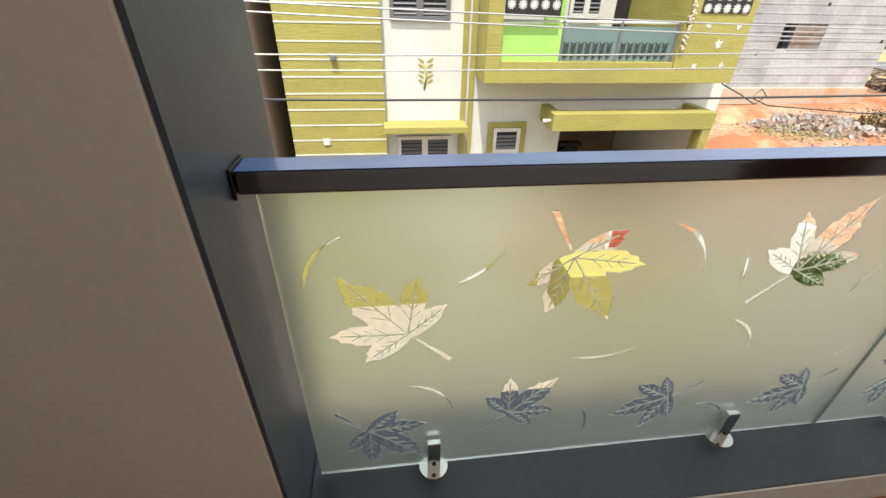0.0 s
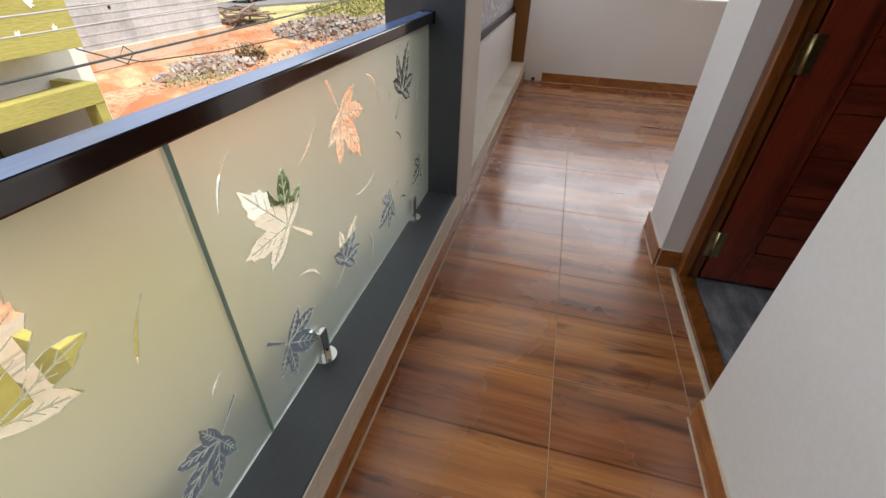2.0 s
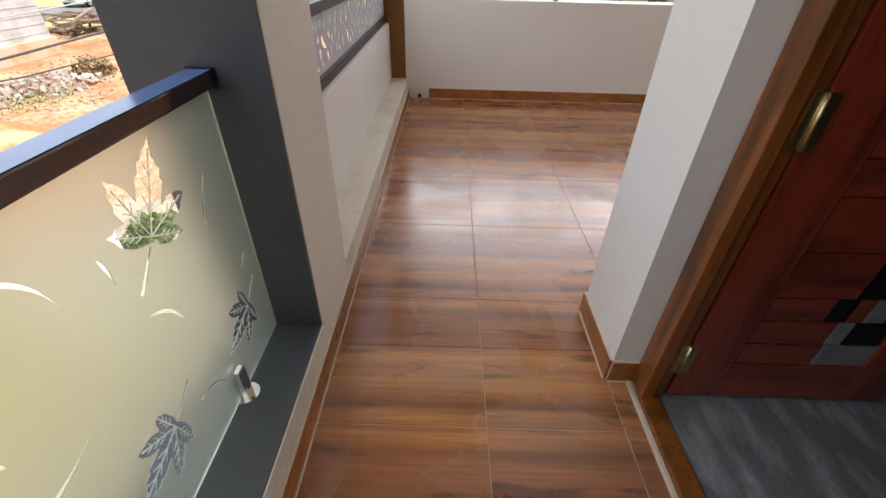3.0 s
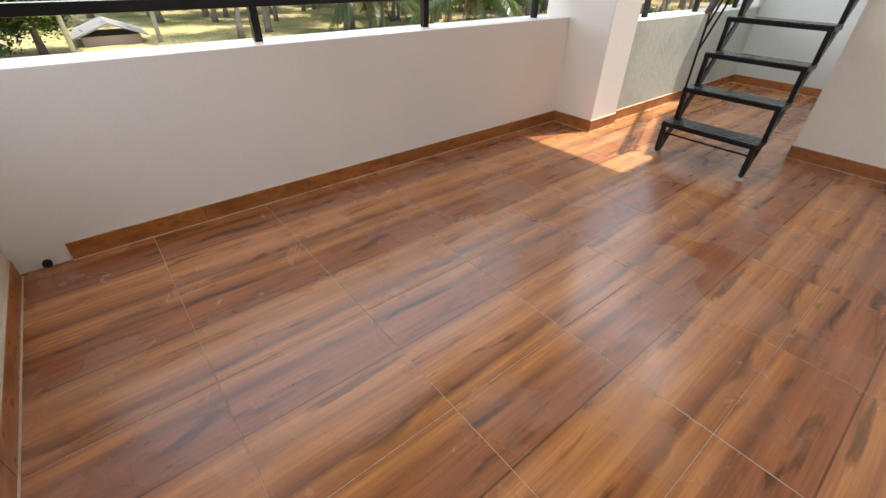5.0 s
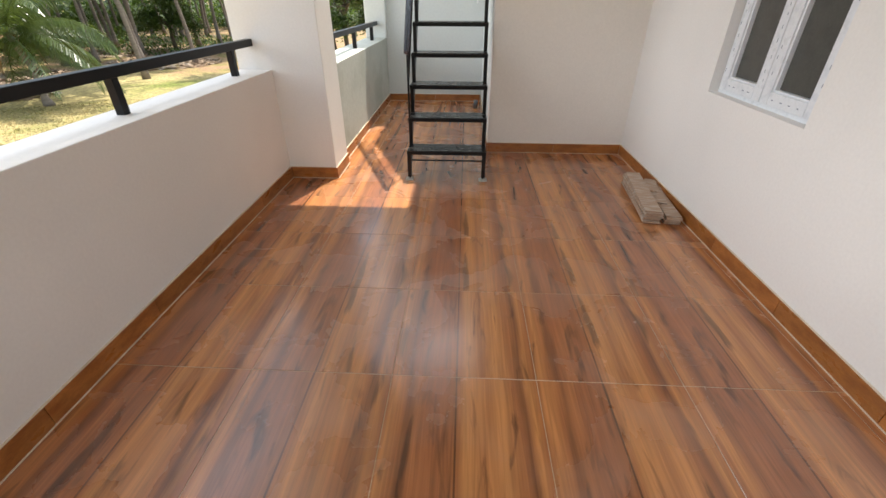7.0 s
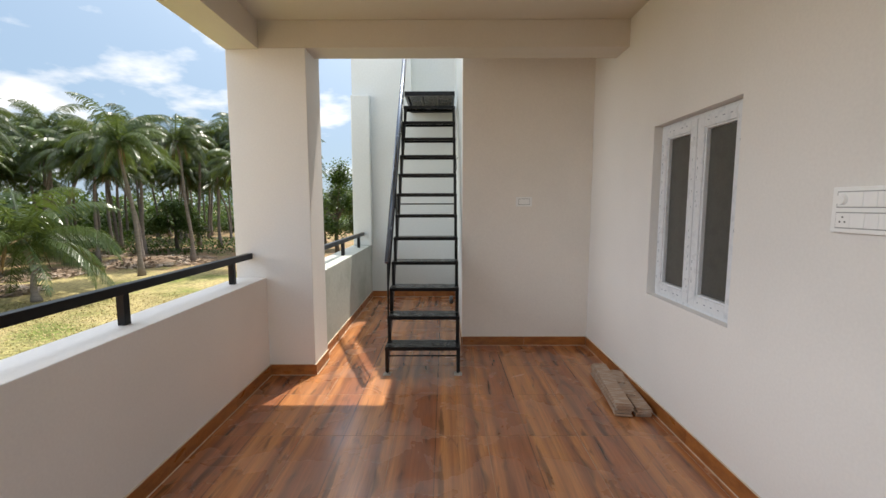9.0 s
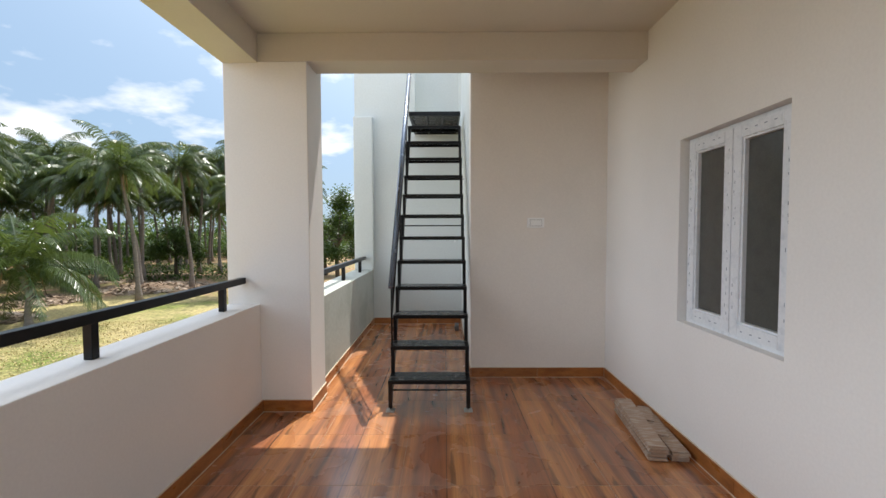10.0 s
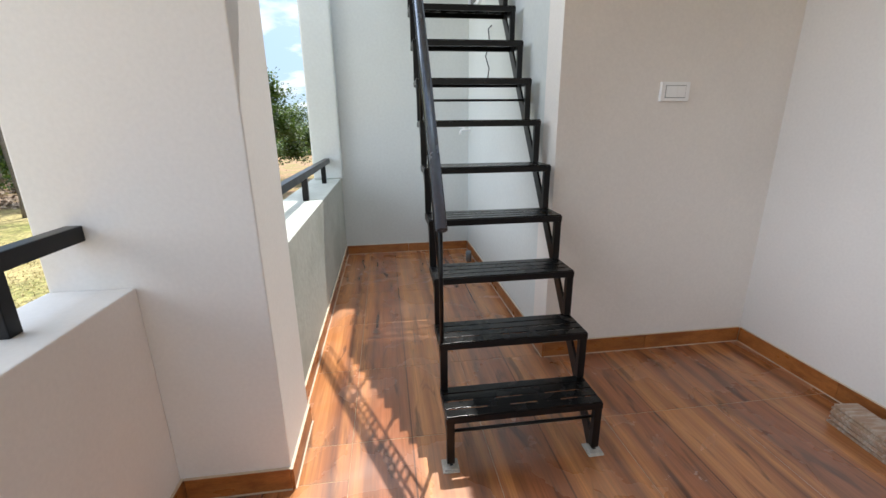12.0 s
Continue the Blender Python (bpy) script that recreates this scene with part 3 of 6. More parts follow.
setting("wall_terrace", box(-2.1, -0.9, -7.95, -7.75, 2.99, 5.2), M_PALEBLUE, "pale grey terrace wall beyond the stair landing", "wall")
setting("roof_terrace", box(-2.1, -0.9, -7.95, -7.421, 2.8, 2.989), M_CREAM, "edge of the terrace slab behind the stair", "roof")
setting("wall_far", bm, M_PALEBLUE, "tall pale grey wall closing the stair yard", "wall")
setting("wall_pilaster", box(-0.385, -0.09, -7.2, -7.08, 0.86, 3.22, 0.02), M_PALEBLUE, "pale grey plastered pilaster with a rounded head", "column")
# ceiling, beams, and unseen roof slabs added to shape the sun
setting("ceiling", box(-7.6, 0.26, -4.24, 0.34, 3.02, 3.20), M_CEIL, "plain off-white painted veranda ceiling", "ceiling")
# Out-of-view slab added so that its edge bounds the floor's sun patch.
setting("roof_sun_edge", box(-1.744, 0.258, -4.60, -4.241, 3.022, 3.198), M_CEIL, "unseen roof slab added to bound the sun patch at the stair foot", "roof")
# Strip added over the gap where sun leaked onto the floor.
setting("roof_leak_strip", box(-3.6, -1.746, -4.764, -4.241, 3.022, 3.198), M_CEIL, "roof slab strip added above the white wall to stop a sun leak", "roof")
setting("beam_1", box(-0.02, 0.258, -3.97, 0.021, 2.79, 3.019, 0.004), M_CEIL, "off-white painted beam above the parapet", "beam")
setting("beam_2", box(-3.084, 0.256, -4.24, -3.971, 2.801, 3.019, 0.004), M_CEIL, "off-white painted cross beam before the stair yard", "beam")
setting("beam_3", box(-6.16, -3.405, 0.05, 0.30, 2.70, 3.019), M_SLATE, "slate-grey beam above the railing", "beam")
setting("beam_4", box(-3.02, 0.0, 0.06, 0.33, 2.70, 3.019), M_CEIL, "off-white beam above the low wall", "beam")
setting("wall_west", box(-7.8, -7.6, -1.22, 0.34, -0.1, 3.2), M_WHITE, "plain white wall closing the veranda", "wall")
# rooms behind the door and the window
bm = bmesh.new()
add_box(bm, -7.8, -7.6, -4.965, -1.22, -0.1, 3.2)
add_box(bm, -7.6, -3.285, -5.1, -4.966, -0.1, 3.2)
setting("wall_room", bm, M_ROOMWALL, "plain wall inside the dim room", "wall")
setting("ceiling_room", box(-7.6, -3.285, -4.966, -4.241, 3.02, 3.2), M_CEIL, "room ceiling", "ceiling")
setting("floor_room", box(-7.6, -3.285, -4.966, -1.153, -0.005, 0.012), M_GRANITE, "polished grey veined granite floor inside the doorway", "floor")
setting("door_threshold", box(-4.205, -3.514, -1.152, -1.085, -0.004, 0.024, 0.004), M_FRAME, "brown wooden threshold strip", "threshold")
setting("threshold_bead", box(-4.271, -3.446, -1.0845, -1.068, -0.004, 0.010, 0.004), M_BEAD, "rough pale cement bead along the threshold", "bead")
# the house below, closing the place to the ground
setting("wall_lower", box(-7.6, 0.2, -7.15, 0.24, -3.3, -0.161), M_OUTWHITE, "white lower storey of the house", "wall")


# ---- doorway ----
def door_set():
    d = thing("door_1", (-3.49, -1.16, 0.012), "open mahogany panel door with black and silver inlays, brass hinges", "door")
    tagged(d, kind="structure")
    fr = sub("door_frame", box(-3.512, -3.436, -1.168, -1.095, 0.0, 2.096, 0.004), M_FRAME, d, "teak door jamb")
    add = bmesh.new()
    add_box(add, -3.530, -3.505, -1.125, -1.085, 0.02, 2.05, 0.004)
    sub("frame_moulding", add, M_FRAME, d)
    sub("door_frame", box(-4.283, -4.207, -1.168, -1.095, 0.0, 2.096, 0.004), M_FRAME, d)
    sub("door_head", box(-4.206, -3.513, -1.168, -1.095, 2.02, 2.096, 0.004), M_FRAME, d)
    # leaf, swung fully into the room
    X0, X1, Y0, Y1 = -3.512, -3.474, -1.178, -1.965
    leaf = sub("door_leaf", box(X0 + 0.008, X1, Y1, Y0, 0.03, 2.03, 0.003), M_DOORV, d)
    sub("stile", box(X0 - 0.002, X0 + 0.008, Y0 - 0.155, Y0, 0.03, 2.03, 0.002), M_DOORV, d)
    sub("stile", box(X0 - 0.002, X0 + 0.008, Y1, Y0 - 0.571, 0.03, 2.03, 0.002), M_DOORV, d)
    sub("rail", box(X0 - 0.002, X0 + 0.008, Y0 - 0.570, Y0 - 0.156, 0.03, 0.192, 0.002), M_DOOR, d)
    z = 0.197
    for k, h in enumerate((0.093, 0.095, 0.090, 0.158, 0.160, 0.096, 0.140, 0.20, 0.20, 0.24, 0.30, 0.30)):
        top = min(z + h, 2.03)
        cells = [(0.159, 0.567, M_DOOR)]
        if k == 0:
            cells = [(0.159, 0.396, M_DOOR), (0.399, 0.567, M_INLAYS)]
        if k == 1:
            cells = [(0.159, 0.388, M_DOOR), (0.391, 0.439, M_INLAYS), (0.442, 0.553, M_INLAYB)]
        if k == 2:
            cells = [(0.159, 0.337, M_DOOR), (0.340, 0.400, M_INLAYB), (0.403, 0.450, M_DOOR), (0.453, 0.510, M_INLAYS), (0.513, 0.567, M_DOOR)]
        if k == 3:
            cells = [(0.159, 0.383, M_DOOR), (0.386, 0.500, M_INLAYB), (0.503, 0.567, M_INLAYS)]
        for a, b, mat in cells:
            sub("panel", box(X0 + 0.001, X0 + 0.008, Y0 - b, Y0 - a, z, top - 0.005, 0.002), mat, d)
        z = top
    for hz in (0.21, 0.965, 1.78):
        h = sub("hinge", tube([(-3.518, -1.174, hz - 0.062), (-3.518, -1.174, hz + 0.062)], 0.008, 10), M_BRASS, d, "brass butt hinge")
        b2 = bmesh.new()
        add_box(b2, -3.5155, -3.5125, -1.204, -1.181, hz - 0.062, hz + 0.062)
        add_box(b2, -3.5165, -3.5125, -1.167, -1.148, hz - 0.062, hz + 0.062)
        sub("hinge_plate", b2, M_BRASS, d)


door_set()


# ---- window of the house ----
def window_set():
    w = thing("window_1", (-3.13, -3.06, WZ0), "white uPVC casement window with two dark obscure panes and scuffed film", "window")
    tagged(w, kind="structure")
    x0, x1 = -3.205, -3.145

    def ring(y0, y1, z0, z1, t, xa, xb):
        b = bmesh.new()
        add_box(b, xa, xb, y0, y0 + t, z0, z1, 0.004)
        add_box(b, xa, xb, y1 - t, y1, z0, z1, 0.004)
        add_box(b, xa, xb, y0 + t, y1 - t, z0, z0 + t, 0.004)
        add_box(b, xa, xb, y0 + t, y1 - t, z1 - t, z1, 0.004)
        return b

    sub("window_frame", ring(WY0 + 0.002, WY1 - 0.002, WZ0 + 0.002, WZ1 - 0.002, 0.045, x0, x1), M_UPVC, w)
    mid = (WY0 + WY1) / 2
    for y0, y1 in ((WY0 + 0.03, mid - 0.003), (mid + 0.003, WY1 - 0.03)):
        s = sub("sash", ring(y0, y1, WZ0 + 0.03, WZ1 - 0.03, 0.068, x0 + 0.004, x1 + 0.016), M_UPVC, w)
        part("glazing_bead", ring(y0 + 0.066, y1 - 0.066, WZ0 + 0.096, WZ1 - 0.096, 0.014, x1 - 0.03, x1 + 0.006), M_UPVC, s)
        part("pane", box(x1 - 0.026, x1 - 0.018, y0 + 0.07, y1 - 0.07, WZ0 + 0.10, WZ1 - 0.10), M_PANE, s)
        # illegible printing on the protective film: short bars
        rnd = random.Random(int(y0 * 100))
        pr = bmesh.new()
        for k in range(16):
            zc = WZ0 + 0.12 + k * 0.064 + rnd.uniform(-0.02, 0.02)
            for ys in (y0 + 0.022 + rnd.uniform(-0.008, 0.008), y1 - 0.03 + rnd.uniform(-0.008, 0.008)):
                if rnd.random() < 0.7:
                    add_box(pr, x1 + 0.0155, x1 + 0.0168, ys, ys + rnd.uniform(0.003, 0.005), zc, zc + rnd.uniform(0.010, 0.020))
        for k in range(4):
            yc = y0 + 0.07 + k * 0.075 + rnd.uniform(0, 0.03)
            for zc in (WZ0 + 0.058, WZ1 - 0.062):
                add_box(pr, x1 + 0.0155, x1 + 0.0168, yc, yc + rnd.uniform(0.012, 0.022), zc, zc + 0.005)
        part("film_print", pr, M_PRINT, s)
    sub("window_sill", box(-3.145, -3.083, WY0 + 0.001, WY1 - 0.001, WZ0 - 0.001, WZ0 + 0.004), M_WHITE, w)


window_set()


# ---- skirting tiles ----
def skirting(name, a, b, out, label):
    """Tiles 0.6 m long and 95 mm high along a wall from a to b, proud of it along out."""
    a, b, out = Vector((*a, 0)), Vector((*b, 0)), Vector((*out, 0))
    n = max(1, round((b - a).length / 0.603))
    d = (b - a) / n
    s = thing(name, a, label, "baseboard")
    tagged(s, kind="structure")
    u = d.normalized()
    for k in range(n):
        p, q = a + d * k + u * 0.0012, a + d * (k + 1) - u * 0.0012
        bm = bmesh.new()
        c = (p + q) / 2 + out * 0.006
        half = (q - p).length / 2
        ax = abs(u.x) > 0.5
        add_box(bm, c.x - (half if ax else 0.006), c.x + (half if ax else 0.006), c.y - (0.006 if ax else half), c.y + (0.006 if ax else half), 0.0, 0.095, 0.0015)
        sub("skirting_tile", bm, M_SKIRT, s)
    c = (a + b) / 2 + out * 0.0145
    hx, hy = (abs((b - a).x) / 2, 0.0035) if abs(u.x) > 0.5 else (0.0035, abs((b - a).y) / 2)
    sub("grout_bead", box(c.x - hx, c.x + hx, c.y - hy, c.y + hy, -0.001, 0.003), M_BEAD, s)
    c = (a + b) / 2 + out * 0.005
    hx, hy = (abs((b - a).x) / 2, 0.005) if abs(u.x) > 0.5 else (0.005, abs((b - a).y) / 2)
    sub("grout_cap", box(c.x - hx, c.x + hx, c.y - hy, c.y + hy, 0.0945, 0.098), M_BEAD, s)
    return s


SK = "glossy orange-brown skirting tiles along the white wall"
skirting("baseboard_1", (-0.0, -3.97), (-0.0, -0.21), (-1, 0), SK)
skirting("baseboard_2", (-0.405, -3.97), (-0.014, -3.97), (0, 1), SK)
skirting("baseboard_3", (-0.405, -4.36), (-0.405, -3.957), (-1, 0), SK)
skirting("baseboard_4", (-0.36, -7.2), (-0.36, -4.361), (-1, 0), SK)
skirting("baseboard_5", (-1.733, -7.2), (-0.372, -7.2), (0, 1), SK)
skirting("baseboard_6", (-1.745, -7.187), (-1.745, -4.752), (1, 0), SK)
skirting("baseboard_7", (-3.073, -4.765), (-1.746, -4.765), (0, 1), SK)
skirting("baseboard_8", (-3.085, -4.752), (-3.085, -0.993), (1, 0), SK)
skirting("baseboard_9", (-3.432, -1.005), (-3.086, -1.005), (0, 1), SK)
skirting("baseboard_10", (-7.6, -1.005), (-4.285, -1.005), (0, 1), SK)
skirting("baseboard_11", (-3.432, -1.094), (-3.432, -1.006), (-1, 0), SK)
skirting("baseboard_12", (-4.285, -1.094), (-4.285, -1.006), (1, 0), SK)
skirting("baseboard_13", (-7.6, 0.0), (-3.0, 0.0), (0, -1), "brown skirting tiles along the kerb ledge")
skirting("baseboard_14", (-3.0, 0.0), (-0.03, 0.0), (0, -1), "brown skirting tiles along the cream ledge")


# ---- glass railing of the first arm ----
HALF_LEAF = ((4, 0.87), (6, 0.86), (9, 0.75), (13, 0.74), (15, 0.63), (20, 0.60), (23, 0.49), (29, 0.40), (33, 0.49), (35, 0.57), (38, 0.59), (41, 0.67), (44, 0.69), (48, 0.79),
             (51, 0.69), (55, 0.67), (58, 0.57), (63, 0.53), (68, 0.39), (74, 0.44), (79, 0.50), (82, 0.49), (88, 0.58), (93, 0.48), (99, 0.44), (106, 0.34), (118, 0.22), (140, 0.11))


def leaf_outline(size, turn, cx, cz, lean=1.0):
    """A five-lobed leaf with toothed edges; its veins meet at (cx, cz), its tip lies along turn degrees."""
    polar = [(0, 1.0), *HALF_LEAF, (180, 0.06)] + [(360 - ang, r * (0.94 + 0.06 * math.sin(ang))) for ang, r in reversed(HALF_LEAF)]
    return [(cx + size * r * math.cos(radians(turn + ang)), cz + size * r * math.sin(radians(turn + ang)) * lean) for ang, r in polar]


def arc_outline(a, b, bend, width):
    """A slim blade of grass from a to b."""
    ax, az, bx, bz = *a, *b
    nx, nz = -(bz - az), bx - ax
    left, right = [], []
    for k in range(9):
        t = k / 8
        off = bend * 4 * t * (1 - t)
        px, pz = ax + (bx - ax) * t + nx * off, az + (bz - az) * t + nz * off
        ln = math.hypot(nx, nz)
        w = width * (0.15 + math.sin(math.pi * min(1, t * 1.15 + 0.0) ** 0.8) ) * 0.5
        w = max(w * 0.62, 0.001)
        left.append((px + nx / ln * w, pz + nz / ln * w))
        right.append((px - nx / ln * w, pz - nz / ln * w))
    return left + right[::-1]


def stem_outline(cx, cz, turn, size):
    """The stalk, running back from the veins' meeting point and widening to its end."""
    th = radians(turn + 180)
    dx, dz = math.cos(th), math.sin(th)
    a, b = (cx + dx * size * 0.10, cz + dz * size * 0.10), (cx + dx * size * 0.60, cz + dz * size * 0.60)
    w = size * 0.013
    return [(a[0] - dz * w, a[1] + dx * w), (a[0] + dz * w, a[1] - dx * w), (b[0] + dz * w * 2.4, b[1] - dx * w * 2.4), (b[0] - dz * w * 2.4, b[1] + dx * w * 2.4)]


# clear leaves left in the frosting: where the veins meet, size, direction of the tip, direction of the stalk
LEAVES_A = [((-5.934, 0.657), 0.198, 130, 138), ((-5.622, 0.820), 0.192, -57, -62), ((-5.131, 0.760), 0.189, 61, 44), ((-6.030, 0.358), 0.170, -42, -45),
            ((-5.700, 0.381), 0.158, 46, 35), ((-5.291, 0.384), 0.157, -162, -148), ((-4.912, 0.378), 0.152, -162, -140)]
BLADES_A = [((-6.115, 0.785), (-6.042, 0.886), 0.14), ((-5.846, 0.774), (-5.750, 0.854), -0.10), ((-5.577, 0.555), (-5.428, 0.573), -0.09), ((-5.440, 0.886), (-5.346, 0.772), 0.16),
            ((-5.218, 0.635), (-5.143, 0.541), 0.15), ((-4.968, 0.682), (-4.915, 0.785), 0.06), ((-5.513, 0.370), (-5.506, 0.252), 0.12), ((-5.934, 0.505), (-5.835, 0.413), 0.16),
            ((-5.204, 0.348), (-5.100, 0.284), 0.15), ((-5.26, 0.80), (-5.25, 0.74), 0.05), ((-4.886, 0.492), (-4.850, 0.523), 0.05)]
# the second panel carries the same artwork
STEP, LIFT = 1.384, 0.027
LEAVES_B = [((x + STEP, z + LIFT), size, tip, stalk) for (x, z), size, tip, stalk in LEAVES_A]
BLADES_B = [((x + STEP, z + LIFT), (u + STEP, w + LIFT), bend) for (x, z), (u, w), bend in BLADES_A]


def glass_panel(x0, x1, leaves, blades, label):
    z0, z1, y0, y1 = 0.206, 0.9755, 0.150, 0.162
    g = thing("glass_railing", ((x0 + x1) / 2, 0.156, z0), label, "glass railing", "glass railing panels")
    holes = [leaf_outline(s, a, *c) for c, s, a, st in leaves] + [stem_outline(*c, st, s) for c, s, a, st in leaves] + [arc_outline(p, q, bd, 0.0115) for p, q, bd in blades]
    bm = bmesh.new()
    edges = []

    def loop(pts):
        vs = [bm.verts.new((x, y0, z)) for x, z in pts]
        edges.extend(bm.edges.new((vs[i], vs[(i + 1) % len(vs)])) for i in range(len(vs)))

    steps = 14
    rim = [(x0 + (x1 - x0) * k / steps, z0) for k in range(steps)] + [(x1, z0 + (z1 - z0) * k / 6) for k in range(6)]
    rim += [(x1 + (x0 - x1) * k / steps, z1) for k in range(steps)] + [(x0, z1 + (z0 - z1) * k / 6) for k in range(6)]
    loop(rim)
    for h in holes:
        loop([p for p in h])
    bmesh.ops.triangle_fill(bm, use_beauty=True, use_dissolve=False, edges=edges, normal=(0, -1, 0))
    ex = bmesh.ops.extrude_face_region(bm, geom=bm.faces[:])
    bmesh.ops.translate(bm, vec=(0, 0.002, 0), verts=[v for v in ex["geom"] if isinstance(v, bmesh.types.BMVert)])
    film = sub("frosted_layer", bm, M_FROST, g, "frosted layer with clear leaf shapes left open")
    film.visible_shadow = False
    pane = sub("glass_pane", box(x0, x1, y0 + 0.0025, y1, z0, z1, 0.001), M_CLEAR, g, "clear toughened glass sheet")
    pane.visible_shadow = False
    for (cx, cz), s, a, st in leaves:
        v = bmesh.new()
        for ang, ln in ((0, 0.86), (48, 0.66), (-48, 0.63), (88, 0.46), (-88, 0.44)):
            th = radians(a + ang)
            dx, dz = math.cos(th), math.sin(th)
            add_bar(v, (cx - 0.0 * dx, y0 + 0.001, cz), (cx + dx * s * ln, y0 + 0.001, cz + dz * s * ln), 0.0015, 0.0027, (0, 0.3, 1) if abs(dz) < 0.9 else (1, 0.3, 0))
            for t in (0.3, 0.5, 0.7):
                for sd in (35, -35):
                    t2 = radians(a + ang + sd)
                    p = (cx + dx * s * ln * t, cz + dz * s * ln * t)
                    l2 = s * 0.24 * ln * (1.1 - t * 0.6)
                    add_bar(v, (p[0], y0 + 0.001, p[1]), (p[0] + math.cos(t2) * l2, y0 + 0.001, p[1] + math.sin(t2) * l2), 0.0012, 0.0014, (0, 0.3, 1) if abs(math.sin(t2)) < 0.9 else (1, 0.3, 0))
        sub("leaf_vein", v, M_FROST, g).visible_shadow = False
    return g


glass_panel(-6.158, -4.790, LEAVES_A, BLADES_A, "long frosted glass railing panel with clear maple leaves")
glass_panel(-4.780, -3.408, LEAVES_B, BLADES_B, "frosted glass railing panel with clear maple leaves beside the column")
strip = part("glass_joint", box(-4.7895, -4.7805, 0.149, 0.163, 0.206, 0.9755), M_EDGE)
tagged(strip, "greenish silicone joint between the two glass panels", "joint strip")

hr = thing("handrail", (-4.79, 0.155, 0.99), "dark brown lacquered handrail on top of the glass railing", "handrail")
sub("rail_bar", box(-6.176, -3.410, 0.128, 0.184, 0.976, 1.012, 0.004), M_RAIL, hr)
sub("protective_film", box(-6.174, -3.412, 0.1300, 0.1825, 1.0122, 1.0130), M_FILM, hr, "blue protective film left on the rail top")
for x in (-6.182, -3.410):
    sub("end_plate", box(x, x + 0.006, 0.123, 0.189, 0.970, 1.017, 0.002), M_BLACK, hr)


def spigot():
    s = thing("glass_spigot", (0, 0, 0.2), "polished steel spigot clamping the glass on a round base", "spigot", "spigots under the glass")
    b = bmesh.new()
    bmesh.ops.create_cone(b, cap_ends=True, segments=28, radius1=0.038, radius2=0.036, depth=0.009, matrix=Matrix.Translation((0, 0, 0.2045)))
    sub("base_disc", b, M_CHROME, s)
    sub("clamp", box(-0.016, 0.016, -0.012, 0.004, 0.205, 0.312, 0.003), M_CHROME, s)
    sub("clamp", box(-0.016, 0.016, 0.022, 0.034, 0.205, 0.312, 0.003), M_CHROME, s)
    for z in (0.235,):
        b = bmesh.new()
        bmesh.ops.create_cone(b, cap_ends=True, segments=12, radius1=0.005, radius2=0.005, depth=0.003, matrix=Matrix.Translation((0, -0.013, z)) @ Matrix.Rotation(radians(90), 4, "X"))
        sub("grub_screw", b, M_BLACK, s)
    return s


sp = spigot()
sp.location = (-5.88, 0.142, 0.2)
for x in (-5.09, -4.525, -3.68):
    copy_thing(sp, pose(x, 0.142, 0.2))


# ---- cut-out panel above the low wall ----
def cut_panel():
    p = thing("cutout_panel", (-1.5, 0.21, 0.68), "lilac-grey cut-out screen panel in a dark brown frame", "screen panel")
    sub("bottom_bar", box(-3.02, 0.0, 0.19, 0.235, 0.681, 0.735, 0.003), M_JALIFRAME, p)
    sub("top_bar", box(-3.02, 0.0, 0.185, 0.245, 0.995, 1.045, 0.004), M_JALIFRAME, p)
    rnd = random.Random(5)
    bm = bmesh.new()
    edges = []

    def loop(pts):
        vs = [bm.verts.new((x, 0.209, z)) for x, z in pts]
        edges.extend(bm.edges.new((vs[i], vs[(i + 1) % len(vs)])) for i in range(len(vs)))

    n = 24
    rim = [(-3.02 + 3.02 * k / n, 0.736) for k in range(n)] + [(0.0, 0.736), (0.0, 0.865)] + [(0.0 - 3.02 * k / n, 0.994) for k in range(n)] + [(-3.02, 0.994), (-3.02, 0.865)]
    loop(rim)
    placed = []
    for trial in range(6000):
        cx, cz, ln = rnd.uniform(-2.95, -0.07), rnd.uniform(0.77, 0.96), rnd.uniform(0.024, 0.056)
        if any(math.hypot(cx - a, cz - c) < (ln + l2) * 1.0 for a, c, l2 in placed):
            continue
        w, th = rnd.uniform(0.28, 0.44) * ln, radians(rnd.choice((48, 66, 80, 92, 104, 122, 140)))
        bow = rnd.choice((-1, 1)) * 0.25 * ln
        pts = []
        for k in range(12):
            a = 6.28319 * k / 12
            u, v = math.cos(a) * ln * 0.93, math.sin(a) * w * (1 + 0.45 * math.cos(a)) + bow * (math.cos(a) ** 2 - 0.5)
            pts.append((cx + u * math.cos(th) - v * math.sin(th), cz + u * math.sin(th) + v * math.cos(th)))
        if all(0.742 < q[1] < 0.988 for q in pts):
            placed.append((cx, cz, ln))
            loop(pts)
    bmesh.ops.triangle_fill(bm, use_beauty=True, use_dissolve=False, edges=edges, normal=(0, -1, 0))
    ex = bmesh.ops.extrude_face_region(bm, geom=bm.faces[:])
    bmesh.ops.translate(bm, vec=(0, 0.004, 0), verts=[v for v in ex["geom"] if isinstance(v, bmesh.types.BMVert)])
    sub("screen_sheet", bm, M_JALI, p, "lilac-grey sheet with curved cut-outs")


cut_panel()


# ---- black guard rails on the parapets ----
def guard_rail(x, y0, y1, z, posts, label):
    g = thing("guard_rail", (x, (y0 + y1) / 2, z), label, "guard rail", "guard rails")
    sub("top_bar", box(x - 0.025, x + 0.025, y0, y1, z + 0.165, z + 0.215, 0.004), M_BLACK, g)
    for y in posts:
        sub("post", box(x - 0.021, x + 0.021, y - 0.021, y + 0.021, z, z + 0.166, 0.003), M_BLACK, g)
    return g


